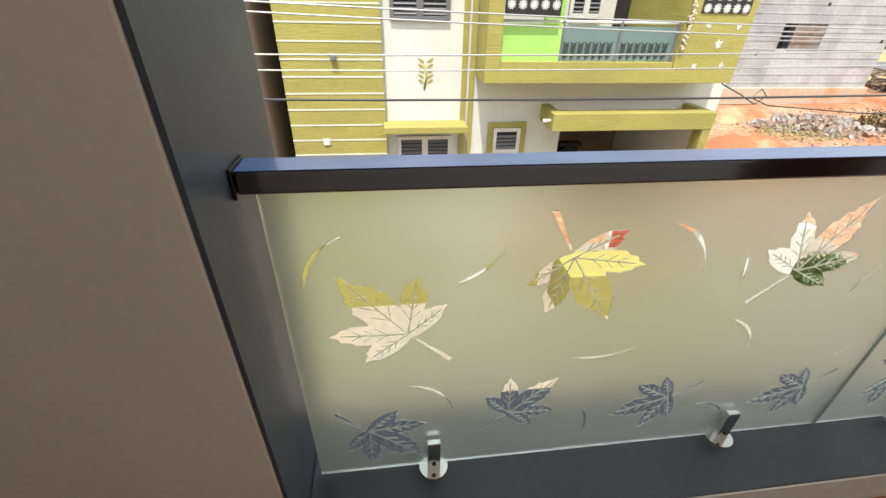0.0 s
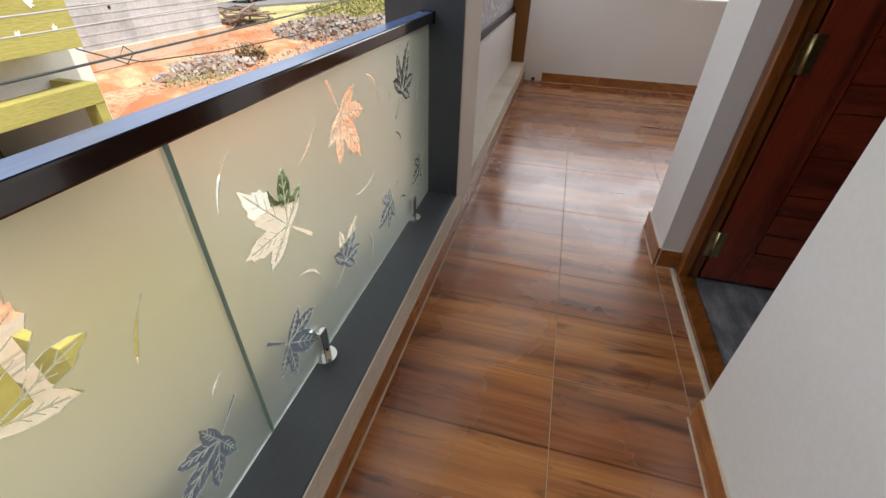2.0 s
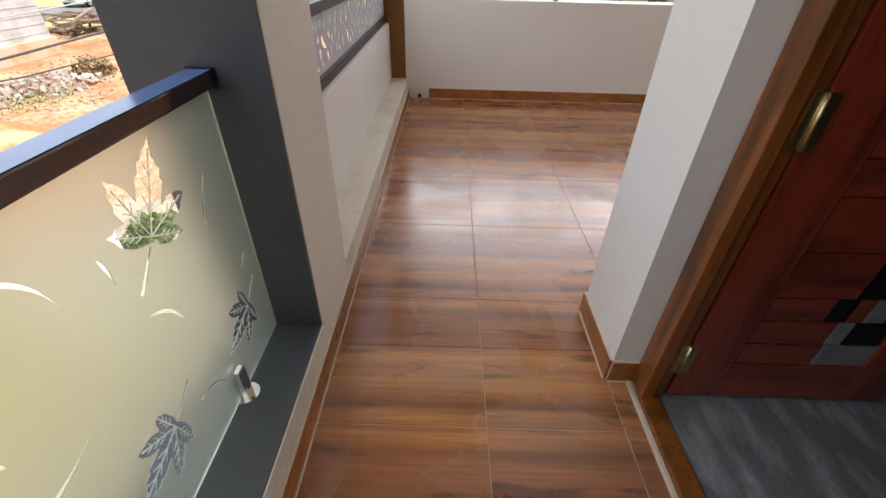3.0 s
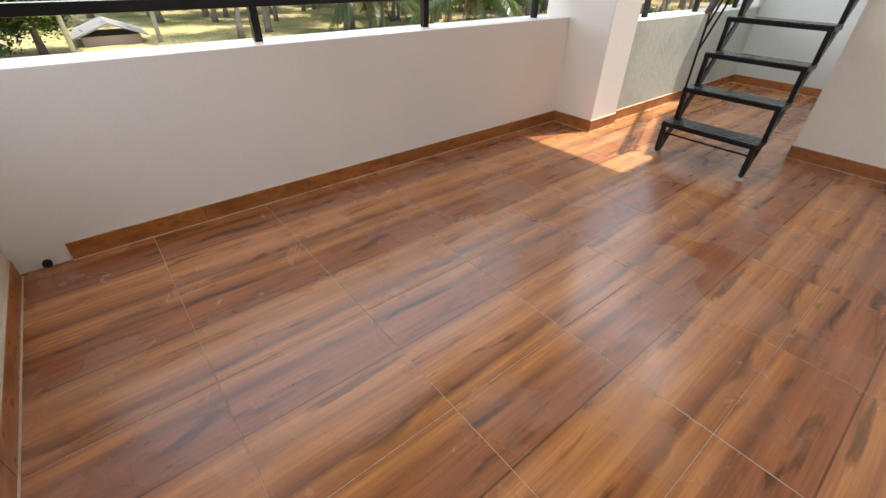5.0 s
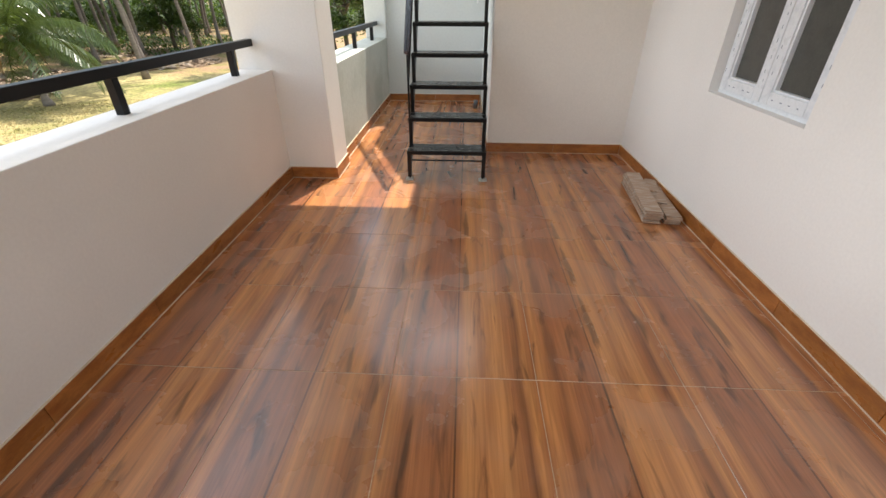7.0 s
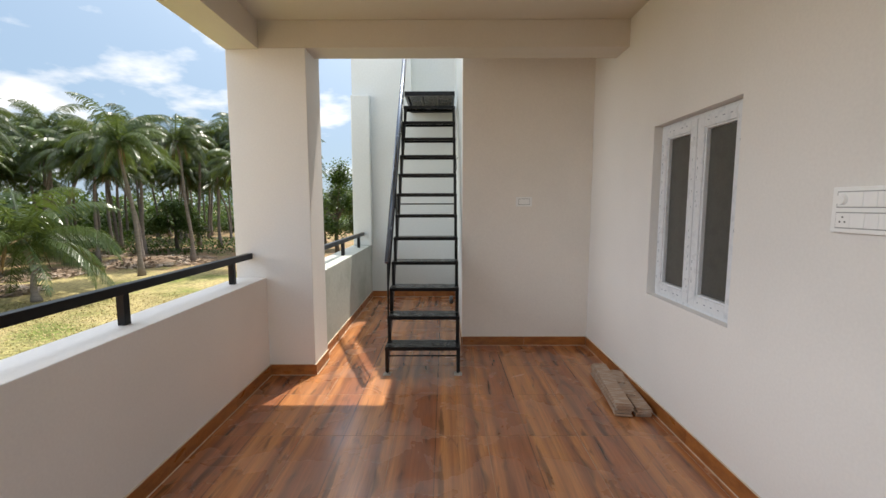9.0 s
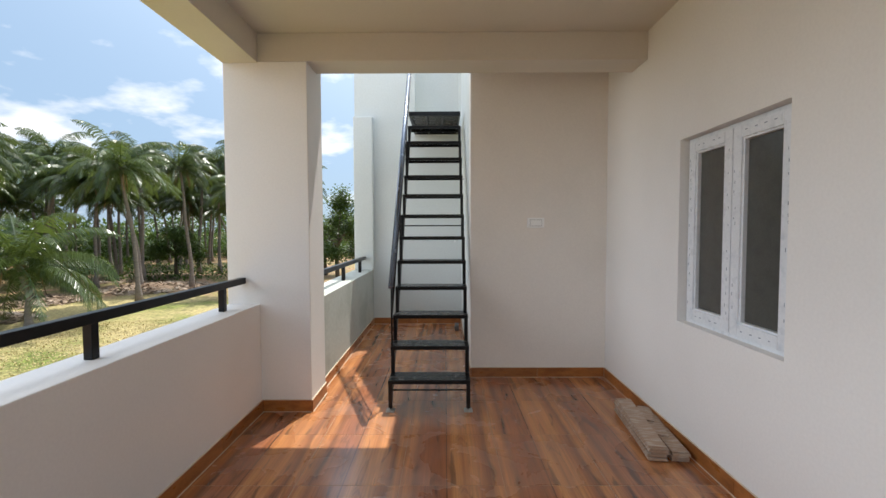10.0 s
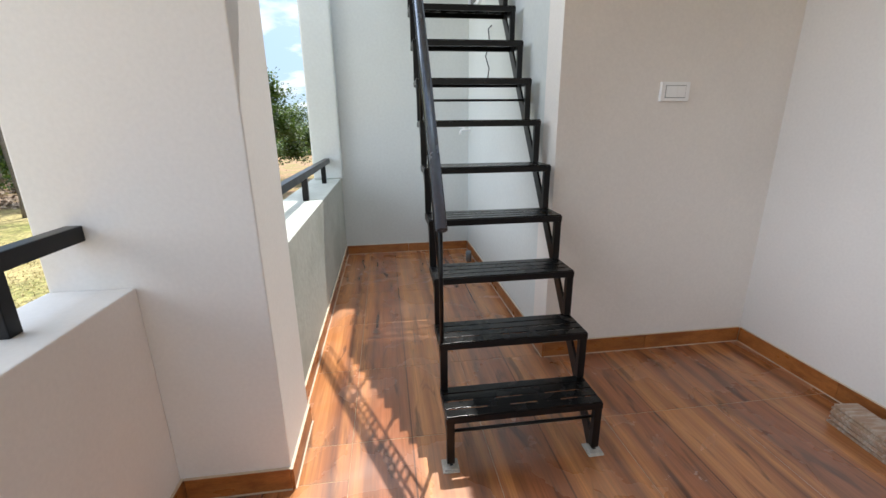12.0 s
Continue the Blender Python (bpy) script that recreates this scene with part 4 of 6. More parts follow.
guard_rail(0.135, -3.969, -0.0 + 0.02, 0.88, (-3.655, -2.52, -1.38, -0.265), "black square steel guard rail on the white parapet")
guard_rail(-0.24, -7.079, -4.361, 0.86, (-4.75, -5.75, -6.75), "black steel guard rail on the rough plastered parapet")


# ---- steel stair ----
def steel_stair():
    XL, XR, RISE, RUN, N = -1.025, -1.695, 0.2305, 0.1815, 12
    st = thing("steel_stair", ((XL + XR) / 2, -4.0, 0), "steep black steel stair with slatted treads and a side handrail", "stair")

    def front(n):
        return -3.965 - RUN * (n - 1)

    for x in (XL - 0.02, XR + 0.02):
        b = bmesh.new()
        add_bar(b, (x, front(1) - 0.022, 0.0), (x, front(N) - 0.205, RISE * N + 0.02), 0.012, 0.060, (0, 0, 1))
        sub("stringer", b, M_BLACK, st)
    for n in range(1, N + 1):
        y, z = front(n), RISE * n + 0.02
        f = bmesh.new()
        add_box(f, XR, XL, y - 0.012, y, z - 0.030, z - 0.001, 0.002)
        add_box(f, XR, XL, y - 0.205, y - 0.193, z - 0.030, z - 0.001, 0.002)
        add_box(f, XR, XR + 0.012, y - 0.193, y - 0.012, z - 0.030, z - 0.001)
        add_box(f, XL - 0.012, XL, y - 0.193, y - 0.012, z - 0.030, z - 0.001)
        fr = sub("tread_frame", f, M_BLACK, st)
        for k in range(4):
            a = y - 0.002 - k * 0.052
            sb = bmesh.new()
            add_box(sb, XR + 0.004, XL - 0.004, a - 0.043, a, z, z + 0.005, 0.001)
            part("slat", sb, M_TREAD, fr)
        for k in range(3):
            for q in (0.22, 0.44):
                xx = XR + q + 0.05 * (k % 2)
                part("slat_tie", box(xx - 0.05, xx + 0.05, y - 0.054 - k * 0.052, y - 0.045 - k * 0.052, z - 0.004, z + 0.003), M_TREAD, fr)
        for x in (XL - 0.018, XR + 0.018):
            lo = max(0.0, z - RISE + 0.005)
            sub("bracket_leg", box(x - 0.016, x + 0.016, y - 0.030, y - 0.001, lo, z - 0.028, 0.002), M_BLACK, st)
    sub("tie_bar", tube([(XR + 0.02, front(1) - 0.03, 0.165), (XL - 0.02, front(1) - 0.03, 0.165)], 0.007, 8), M_BLACK, st)
    sub("tie_bar", tube([(XR + 0.02, front(7) - 0.04, 1.52), (XL - 0.02, front(7) - 0.04, 1.52)], 0.007, 8), M_BLACK, st)
    # landing at the head
    lz, ly = RISE * (N + 1) + 0.02, front(N) - 0.17
    lf = bmesh.new()
    add_box(lf, XR, XL, ly - 0.03, ly, lz - 0.055, lz, 0.002)
    add_box(lf, XR, XL, -7.19, -7.16, lz - 0.055, lz, 0.002)
    add_box(lf, XR, XR + 0.03, -7.16, ly - 0.03, lz - 0.055, lz)
    add_box(lf, XL - 0.03, XL, -7.16, ly - 0.03, lz - 0.055, lz)
    land = sub("landing", lf, M_BLACK, st)
    k = 0
    while ly - 0.07 - k * 0.085 > -7.15:
        y = ly - 0.07 - k * 0.085
        part("landing_slat", box(XR + 0.031, XL - 0.031, y - 0.037, y + 0.037, lz - 0.012, lz - 0.002), M_TREAD, land)
        k += 1
    for x in (XR + 0.23, XR + 0.45):
        part("landing_bearer", box(x - 0.012, x + 0.012, -7.16, ly - 0.03, lz - 0.045, lz - 0.0125), M_BLACK, land)
    # handrail and rods on the open side
    hx = XL - 0.011
    slope = RISE / RUN

    def line(y, off):
        return off + (-y - 4.136) * slope

    y1 = -6.65
    sub("handrail", tube([(hx, -4.12, line(-4.12, 1.01)), (hx, y1, line(y1, 1.01))], 0.024, 14), M_STEEL, st, "grey-blue painted round handrail")
    for off in (0.86, 0.71):
        sub("side_rod", tube([(hx, -4.155, line(-4.155, off)), (hx, y1, line(y1, off))], 0.0075, 8), M_BLACK, st)
    for n in (2, 6, 10):
        y = front(n) - 0.012
        sub("rail_post", tube([(hx, y, RISE * n), (hx, y, line(y, 1.0))], 0.009, 8), M_BLACK, st)
    for n in (3, 3.5, 4, 4.5, 5, 5.5, 6.5, 7, 7.5, 8, 8.5, 9, 9.5, 10.5, 11, 11.5, 12):
        y = front(n) - 0.06
        sub("baluster", tube([(hx, y, line(y, 0.71)), (hx, y, line(y, 1.0))], 0.0065, 6), M_BLACK, st)
    for x in (XL - 0.018, XR + 0.018):
        b = bmesh.new()
        add_box(b, x - 0.034, x + 0.036, front(1) - 0.052, front(1) + 0.024, -0.002, 0.006, 0.003)
        add_box(b, x - 0.03, x + 0.028, front(1) - 0.045, front(1) + 0.018, 0.004, 0.013, 0.004)
        sub("mortar_foot", b, M_MORTAR, st, "rough cement patch at the foot")


steel_stair()


# ---- fittings ----
def switch_plate(at, axis, w, h, keys, label):
    """A wall plate: axis is the wall's normal, x or y."""
    s = thing("switch_plate", at, label, "switch")
    x, y, z = at

    def b(u0, u1, v0, v1, d0, d1, bev=0.002):
        if axis == "y":
            return box(x + u0, x + u1, y + d0, y + d1, z + v0, z + v1, bev)
        return box(x + d0, x + d1, y + u0, y + u1, z + v0, z + v1, bev)

    sub("plate", b(-w / 2, w / 2, -h / 2, h / 2, 0, 0.020, 0.004), M_PLASTIC, s)
    us, vs = [k[0] for k in keys] + [k[1] for k in keys], sorted({(k[2], k[3]) for k in keys if k[4] != "knob"})
    for v0, v1 in vs:
        # Grey rim stands in for the shadow gap round a module row.
        sub("module_gap_shade", b(min(us) - 0.004, max(us) + 0.004, v0 - 0.004, v1 + 0.004, 0.0195, 0.0212, 0.0005), M_GAPSHADE, s, "thin grey line painted as the shadow gap round the modules")
        sub("module_bed", b(min(us), max(us), v0, v1, 0.0200, 0.0226, 0.0005), M_PLASTIC, s)
    for u0, u1, v0, v1, kind in keys:
        if kind == "knob":
            bmk = bmesh.new()
            r = (u1 - u0) / 2
            m = Matrix.Translation((x + 0.028, y + (u0 + u1) / 2, z + (v0 + v1) / 2)) @ Matrix.Rotation(radians(90), 4, "Y")
            bmesh.ops.create_cone(bmk, cap_ends=True, segments=24, radius1=r, radius2=r * 0.85, depth=0.014, matrix=m)
            sub("fan_knob", bmk, M_PLASTIC, s)
        elif kind == "socket":
            sock = sub("socket", b(u0, u1, v0, v1, 0.0224, 0.0242, 0.001), M_PLASTIC, s)
            cu, cv = (u0 + u1) / 2, (v0 + v1) / 2
            # Raised black squares painted as the shade inside the pin holes.
            holes = bmesh.new()
            for du, dv in ((0, 0.012), (-0.010, -0.006), (0.010, -0.006)):
                tmp = b(cu + du - 0.003, cu + du + 0.003, cv + dv - 0.003, cv + dv + 0.003, 0.0243, 0.0249, 0)
                me = bpy.data.meshes.new("pin")
                tmp.to_mesh(me)
                tmp.free()
                holes.from_mesh(me)
            sub("pin_hole_shade", holes, M_DARKHOLE, s)
        else:
            sub("rocker", b(u0, u1, v0, v1, 0.0224, 0.0255, 0.0012), M_PLASTIC, s)


switch_plate((-2.385, -4.765, 1.54), "y", 0.165, 0.098, [(-0.055, -0.012, -0.028, 0.028, ""), (-0.008, 0.055, -0.028, 0.028, "")], "small white switch plate on the white wall")
switch_plate((-3.085, -1.885, 1.485), "x", 0.25, 0.172, [(-0.10, -0.058, 0.018, 0.06, "knob"), (-0.05, 0.0, 0.012, 0.066, ""), (0.005, 0.05, 0.012, 0.066, ""), (0.055, 0.10, 0.012, 0.066, ""),
             (-0.10, -0.045, -0.066, -0.012, "socket"), (-0.035, 0.01, -0.066, -0.012, ""), (0.015, 0.06, -0.066, -0.012, "")], "large white switchboard with fan regulator and socket")


def tile_offcuts():
    rnd = random.Random(9)
    stacks = [((-2.88, -3.60), 0.112, 0.78, 8, 83), ((-3.002, -3.50), 0.105, 0.58, 5, 84)]
    for (cx, cy), w, ln, cnt, ang in stacks:
        for k in range(cnt):
            o = bmesh.new()
            add_box(o, -ln / 2 + rnd.uniform(0, 0.03), ln / 2, -w / 2, w / 2, 0, 0.0115, 0.0015)
            ob = part("tile_offcut", o, M_OFFCUT)
            ob.matrix_basis = pose(cx + rnd.uniform(-0.006, 0.006), cy + rnd.uniform(-0.012, 0.012), 0.0005 + k * 0.0122, 0, 0, ang + rnd.uniform(-1.5, 1.5))
            tagged(ob, "dusty brown tile offcut lying in a stack by the wall", "tile offcut", "stacked tile offcuts")
    for k, (w, ln, ang, dy) in enumerate(((0.11, 0.40, 76, 0.0), (0.10, 0.25, 68, -0.12))):
        o = bmesh.new()
        add_box(o, -ln / 2, ln / 2, -w / 2, w / 2, 0, 0.0115, 0.0015)
        ob = part("tile_offcut", o, M_OFFCUT)
        ob.matrix_basis = pose(-3.0, -3.62 + dy, 0.0617 + k * 0.0122, 0, 0, ang)
        tagged(ob, "short tile offcut lying askew on the stack", "tile offcut", "stacked tile offcuts")


tile_offcuts()

dr = thing("drain_outlet", (-0.008, -0.10, 0), "small black drain outlet at the parapet foot", "drain")
b = bmesh.new()
bmesh.ops.create_cone(b, cap_ends=True, segments=20, radius1=0.020, radius2=0.018, depth=0.02, matrix=Matrix.Translation((-0.009, -0.115, 0.022)) @ Matrix.Rotation(radians(90), 4, "Y"))
sub("drain_pipe", b, M_DARKHOLE, dr)


def tap():
    t = thing("tap", (-1.745, -7.10, 1.340), "white plastic wall tap", "tap")
    sub("flange", tube([(-1.744, -7.10, 1.340), (-1.735, -7.10, 1.340)], 0.024, 16), M_PLASTIC, t)
    sub("body", tube([(-1.736, -7.10, 1.340), (-1.66, -7.10, 1.340), (-1.645, -7.10, 1.325), (-1.64, -7.10, 1.290)], [0.013, 0.013, 0.013, 0.012], 12), M_PLASTIC, t)
    sub("handle", box(-1.695, -1.625, -7.108, -7.092, 1.362, 1.372, 0.003), M_PLASTIC, t)
    sub("stem", tube([(-1.675, -7.10, 1.345), (-1.675, -7.10, 1.365)], 0.007, 10), M_PLASTIC, t)


tap()
pp = thing("pipe_stub", (-1.66, -6.7, 0), "short grey pipe stub by the wall", "pipe")
sub("pipe", tube([(-1.66, -6.72, 0.0), (-1.66, -6.72, 0.11)], 0.03, 16), M_SHUTTER, pp)
cw = thing("loose_cable", (-1.74, -6.070, 2.0), "loose black cable hanging out of the wall", "cable")
sub("cable_run", tube([(-1.745, -6.240, 2.16), (-1.715, -6.230, 2.13), (-1.725, -6.220, 2.02), (-1.700, -6.250, 1.93), (-1.72, -6.205, 1.83), (-1.715, -6.220, 1.76)], 0.005, 6), M_WIRE, cw)
vt = thing("vent_window", (-1.745, -6.6, 2.3), "small white framed ventilator window", "window")
b = bmesh.new()
add_box(b, -1.744, -1.722, -7.12, -7.08, 2.43, 2.90, 0.003)
add_box(b, -1.744, -1.722, -6.66, -6.62, 2.43, 2.90, 0.003)
add_box(b, -1.744, -1.722, -7.08, -6.66, 2.43, 2.47, 0.003)
add_box(b, -1.744, -1.722, -7.08, -6.66, 2.86, 2.90, 0.003)
sub("window_frame", b, M_UPVC, vt)
sub("pane", box(-1.744, -1.738, -7.08, -6.66, 2.47, 2.86), M_PANE, vt)


def downlight():
    d = thing("ceiling_downlight", (0, 0, 3.02), "round recessed ceiling spotlight glowing blue", "ceiling light", "ceiling downlights")
    ringm = bmesh.new()
    n = 28
    rows = [[ringm.verts.new((r * math.cos(6.28319 * k / n), r * math.sin(6.28319 * k / n), z)) for k in range(n)] for r, z in ((0.038, 3.016), (0.040, 3.008), (0.052, 3.008), (0.056, 3.019))]
    for a, c in zip(rows, rows[1:]):
        for k in range(n):
            ringm.faces.new((a[k], a[(k + 1) % n], c[(k + 1) % n], c[k]))
    sub("rim", ringm, M_PLASTIC, d)
    b = bmesh.new()
    bmesh.ops.create_cone(b, cap_ends=True, segments=24, radius1=0.034, radius2=0.038, depth=0.012, matrix=Matrix.Translation((0, 0, 3.0125)))
    sub("lens", b, M_LAMP, d)
    return d


dl = downlight()
dl.location = (-0.62, -3.275, 3.02)
copy_thing(dl, pose(-2.52, -3.305, 3.02))


# ---- outside: ground, road ----
GZ = -3.3
bm = bmesh.new()
n = 70
rnd = random.Random(3)
bmesh.ops.create_grid(bm, x_segments=n, y_segments=n, size=1)
for v in bm.verts:
    u, w = v.co.x, v.co.y
    x, y = 900 * (abs(u) ** 2.6) * (1 if u > 0 else -1) + 8, 900 * (abs(w) ** 2.6) * (1 if w > 0 else -1)
    r = math.hypot(x, y)
    h = 0.12 * noise.noise((x * 0.15, y * 0.15, 0)) if r > 12 else 0
    rise = max(0, (r - 45)) * 0.012
    v.co = (x, y, GZ + h + min(rise, 3))
for f in bm.faces:
    f.smooth = True
setting("ground", bm, M_GROUND, "yard ground of red soil, dry grass and green field", "ground")
bm = bmesh.new()
pts = [(-60, 73), (18, 35.5), (34.5, 27.8), (42, 24.2), (50, 20.4), (75, 9), (140, -20)]
prev = None
for i, (x, y) in enumerate(pts):
    a, c = pts[max(i - 1, 0)], pts[min(i + 1, len(pts) - 1)]
    dx, dy = c[0] - a[0], c[1] - a[1]
    ln = math.hypot(dx, dy)
    nx, ny = -dy / ln * 2.3, dx / ln * 2.3
    z = GZ + 0.20 + max(0, math.hypot(x, y) - 45) * 0.012
    cur = (bm.verts.new((x + nx, y + ny, z)), bm.verts.new((x - nx, y - ny, z)))
    if prev:
        bm.faces.new((prev[0], prev[1], cur[1], cur[0]))
    prev = cur
ex = bmesh.ops.extrude_face_region(bm, geom=bm.faces[:])
bmesh.ops.translate(bm, vec=(0, 0, -0.35), verts=[v for v in ex["geom"] if isinstance(v, bmesh.types.BMVert)])
setting("road", bm, M_ROAD, "narrow grey asphalt road across the field", "road")
setting("street", box(-40, 3.4, 2.6, 6.6, GZ - 0.2, GZ + 0.05), M_DUST, "dusty street between the houses", "road")


# ---- house across the street ----
def louvre_window(parent, x0, x1, z0, z1, y, frame_mat, leaves=2):
    # Near-black backing stands in for the unlit inside behind the louvres.
    w = sub("window", box(x0, x1, y - 0.01, y + 0.05, z0, z1), M_OUTDARK, parent)
    fr = bmesh.new()
    t = 0.07
    for a, b2, c, d in ((x0, x0 + t, z0, z1), (x1 - t, x1, z0, z1), (x0 + t, x1 - t, z0, z0 + t), (x0 + t, x1 - t, z1 - t, z1)):
        add_box(fr, a, b2, y - 0.06, y - 0.012, c, d, 0.006)
    if leaves == 2:
        m = (x0 + x1) / 2
        add_box(fr, m - 0.06, m + 0.06, y - 0.06, y - 0.012, z0 + t, z1 - t, 0.006)
    part("frame", fr, frame_mat, w)
    sl = bmesh.new()
    z = z0 + t + 0.04
    while z < z1 - t - 0.03:
        add_bar(sl, (x0 + t, y - 0.03, z), (x1 - t, y - 0.03, z), 0.012, 0.055, (0, 0.7, 0.7))
        z += 0.075
    part("louvre", sl, M_SHUTTER, w)
    return w


def maple_decal(parent, cx, cz, s, ang, y, mat):
    return sub("leaf_decal", prism(leaf_outline(s, ang, cx, cz), y - 0.006, y + 0.002), mat, parent)


def mustard_house():
    h = thing("house", (-3.4, 9.0, GZ), "mustard and white two-storey house with a balcony and car porch", "house")
    F = 7.8
    # walls with openings
    w = bmesh.new()
    add_box(w, -6.02, -4.30, F, F + 6.5, GZ, 3.6)
    sub("wall", w, M_OUTWHITE, h, "white rendered wall")
    w = bmesh.new()
    add_box(w, -7.78, -6.02, F - 0.12, F + 6.5, GZ, 3.6)
    sub("wall", w, M_MUSTARD, h, "mustard wall with pale bands")
    for k in range(16):
        z = 2.4 - k * 0.287
        if z < GZ:
            break
        sub("wall_band", box(-7.785, -6.015, F - 0.128, F - 0.118, z - 0.012, z + 0.012), M_OUTWHITE, h)
    # Back wall in the lumber brown, set ahead of the white rear wall.
    sub("porch_back", box(-2.44, 0.61, F + 3.2, F + 3.4, GZ + 0.15, -0.21), M_LUMBER, h, "brown back wall of the porch")
    for wb in ((-4.30, -2.45, F, F + 6.5, GZ, -0.2), (-2.45, 0.9, F + 5.8, F + 6.5, GZ, -0.2), (0.62, 0.9, F, F + 5.8, GZ, -0.2), (-4.30, -4.05, F, F + 1.199, -0.2, 3.6), (-4.30, 0.9, F + 1.2, F + 6.5, 0.06, 3.6)):
        sub("wall", box(*wb), M_OUTWHITE, h, "white rendered wall")
    sub("porch_ceiling", box(-4.30, 0.9, F + 0.1, F + 6.5, -0.2, 0.06), M_OUTWHITE, h)
    sub("porch_floor", box(-2.45, 0.62, F, F + 5.8, GZ, GZ + 0.15), M_PLINTH, h)
    for x in (-4.52, -4.37):
        sub("downpipe_band", box(x - 0.045, x + 0.045, F - 0.05, F + 0.01, GZ, 3.6), M_MUSTARD, h)
    louvre_window(h, -5.86, -4.82, 0.72, 2.1, F, M_SHUTTER)
    louvre_window(h, -5.80, -4.72, -2.5, -1.30, F, M_OUTWHITE)
    # sill-deep canopy over the lower window
    c = bmesh.new()
    add_box(c, -6.05, -4.48, F - 0.50, F - 0.001, -1.12, -1.00, 0.01)
    sub("canopy", c, M_MUSTARD, h, "mustard concrete canopy")
    sub("plant_decal", tube([(-5.27, F - 0.004, -0.42), (-5.22, F - 0.004, -0.2), (-5.26, F - 0.004, 0.02)], 0.02, 6), M_MUSTARD, h)
    for k in range(5):
        for s in (-1, 1):
            z = -0.36 + k * 0.09
            a = 60 * s
            th = radians(90 - a)
            cx, cz = -5.24 + math.cos(th) * 0.10, z + 0.08
            pts = [(cx + math.cos(th) * u * 0.07 - math.sin(th) * v, cz + math.sin(th) * u * 0.07 + math.cos(th) * v) for u, v in ((-1, 0), (-0.3, 0.025), (0.4, 0.02), (1, 0), (0.4, -0.02), (-0.3, -0.025))]
            sub("plant_decal", prism(pts, F - 0.008, F + 0.002), M_MUSTARD, h)
    # small ground-floor window with mustard border
    b2 = bmesh.new()
    for a, bb, c0, d in ((-3.98, -3.88, -1.78, -1.05), (-3.30, -3.20, -1.78, -1.05), (-3.88, -3.30, -1.15, -1.05), (-3.88, -3.30, -1.78, -1.68)):
        add_box(b2, a, bb, F - 0.06, F - 0.001, c0, d)
    sub("window_border", b2, M_MUSTARD, h)
    louvre_window(h, -3.87, -3.31, -1.67, -1.16, F - 0.02, M_OUTWHITE, 1)
    sub("porch_lintel", box(-2.45, 0.62, F, F + 0.20, -1.00, -0.201), M_OUTWHITE, h, "white rendered wall over the porch opening")
    # porch beam on brackets
    sub("porch_beam", box(-2.95, 0.30, F - 0.80, F - 0.50, -1.02, -0.70, 0.01), M_MUSTARD, h, "mustard porch beam")
    for x in (-2.93, 0.12):
        sub("porch_arm", box(x, x + 0.17, F - 0.50, F, -1.02, -0.70, 0.01), M_MUSTARD, h)
    sub("porch_post", box(0.12, 0.30, F - 0.79, F - 0.51, GZ, -1.02, 0.01), M_MUSTARD, h)
    sub("drain_spout", tube([(-2.95, F - 0.65, -0.86), (-3.09, F - 0.65, -0.86)], 0.035, 10), M_OUTWHITE, h)
    # balcony
    Y = F - 0.8
    sub("balcony_slab", box(-4.30, 0.33, Y, F + 1.2, -0.17, 0.06, 0.01), M_MUSTARD, h, "mustard balcony edge")
    sub("balcony_kerb", box(-4.04, -0.91, Y + 0.01, Y + 0.16, 0.06, 0.175), M_MUSTARD, h)
    sub("balcony_pier", box(-4.30, -4.05, Y, F + 1.2, 0.06, 3.6), M_MUSTARD, h)
    sub("balcony_pier", box(-0.90, 0.33, Y, F + 1.2, 0.06, 3.6), M_MUSTARD, h, "mustard balcony pier with white leaves")
    sub("balcony_side", box(-4.04, -3.00, Y + 0.1, Y + 0.2, 0.175, 0.74), M_LIME, h, "lime green balcony panel")
    sub("balcony_wall", box(-2.70, -2.35, F + 1.0, F + 1.19, 0.06, 3), M_LIME, h)
    for x0, x1 in ((-2.97, -1.98), (-1.94, -0.93)):
        g = sub("balcony_glass", box(x0, x1, Y + 0.12, Y + 0.135, 0.185, 0.72), M_BALGLASS, h, "grey-green patterned balcony glass")
        pat = bmesh.new()
        rr = random.Random(int(x0 * 10))
        x = x0 + 0.06
        while x < x1 - 0.05:
            add_bar(pat, (x, Y + 0.117, 0.19), (x + 0.03, Y + 0.117, 0.46), 0.008, 0.006, (1, 0, 0))
            for k in range(5):
                z = 0.23 + k * 0.05
                for s in (-1, 1):
                    add_bar(pat, (x + 0.015, Y + 0.117, z), (x + 0.015 + s * 0.05, Y + 0.117, z + 0.05), 0.022, 0.006, (1, 0, 0))
            x += 0.13
        part("plant_pattern", pat, M_OUTDARK, g)
    for x in (-2.985, -1.96, -0.92):
        sub("railing_post", box(x - 0.02, x + 0.02, Y + 0.10, Y + 0.15, 0.10, 0.80), M_SHUTTER, h)
    sub("railing_bar", tube([(-4.04, Y + 0.13, 0.78), (-0.90, Y + 0.13, 0.78)], 0.022, 10), M_OUTWHITE, h)
    louvre_window(h, -2.2, -1.5, 0.75, 2.0, F + 1.19, M_OUTWHITE)
    sub("door", box(-1.2, -0.55, F + 1.17, F + 1.2, 0.06, 2.1, 0.005), M_OUTDARK, h, "dark carved balcony door")
    for x0, x1 in ((-4.04, -3.12), (-0.68, 0.20)):
        if x0 < -1:
            s = sub("screen", box(x0, x1, Y - 0.015, Y + 0.0 + 0.02, 0.86, 1.5), M_OUTDARK, h, "black and white cut-out screen")
        else:
            s = sub("screen", box(x0, x1, Y - 0.015, Y - 0.001, 0.95, 1.5), M_OUTDARK, h, "black and white cut-out screen")
        pat = bmesh.new()
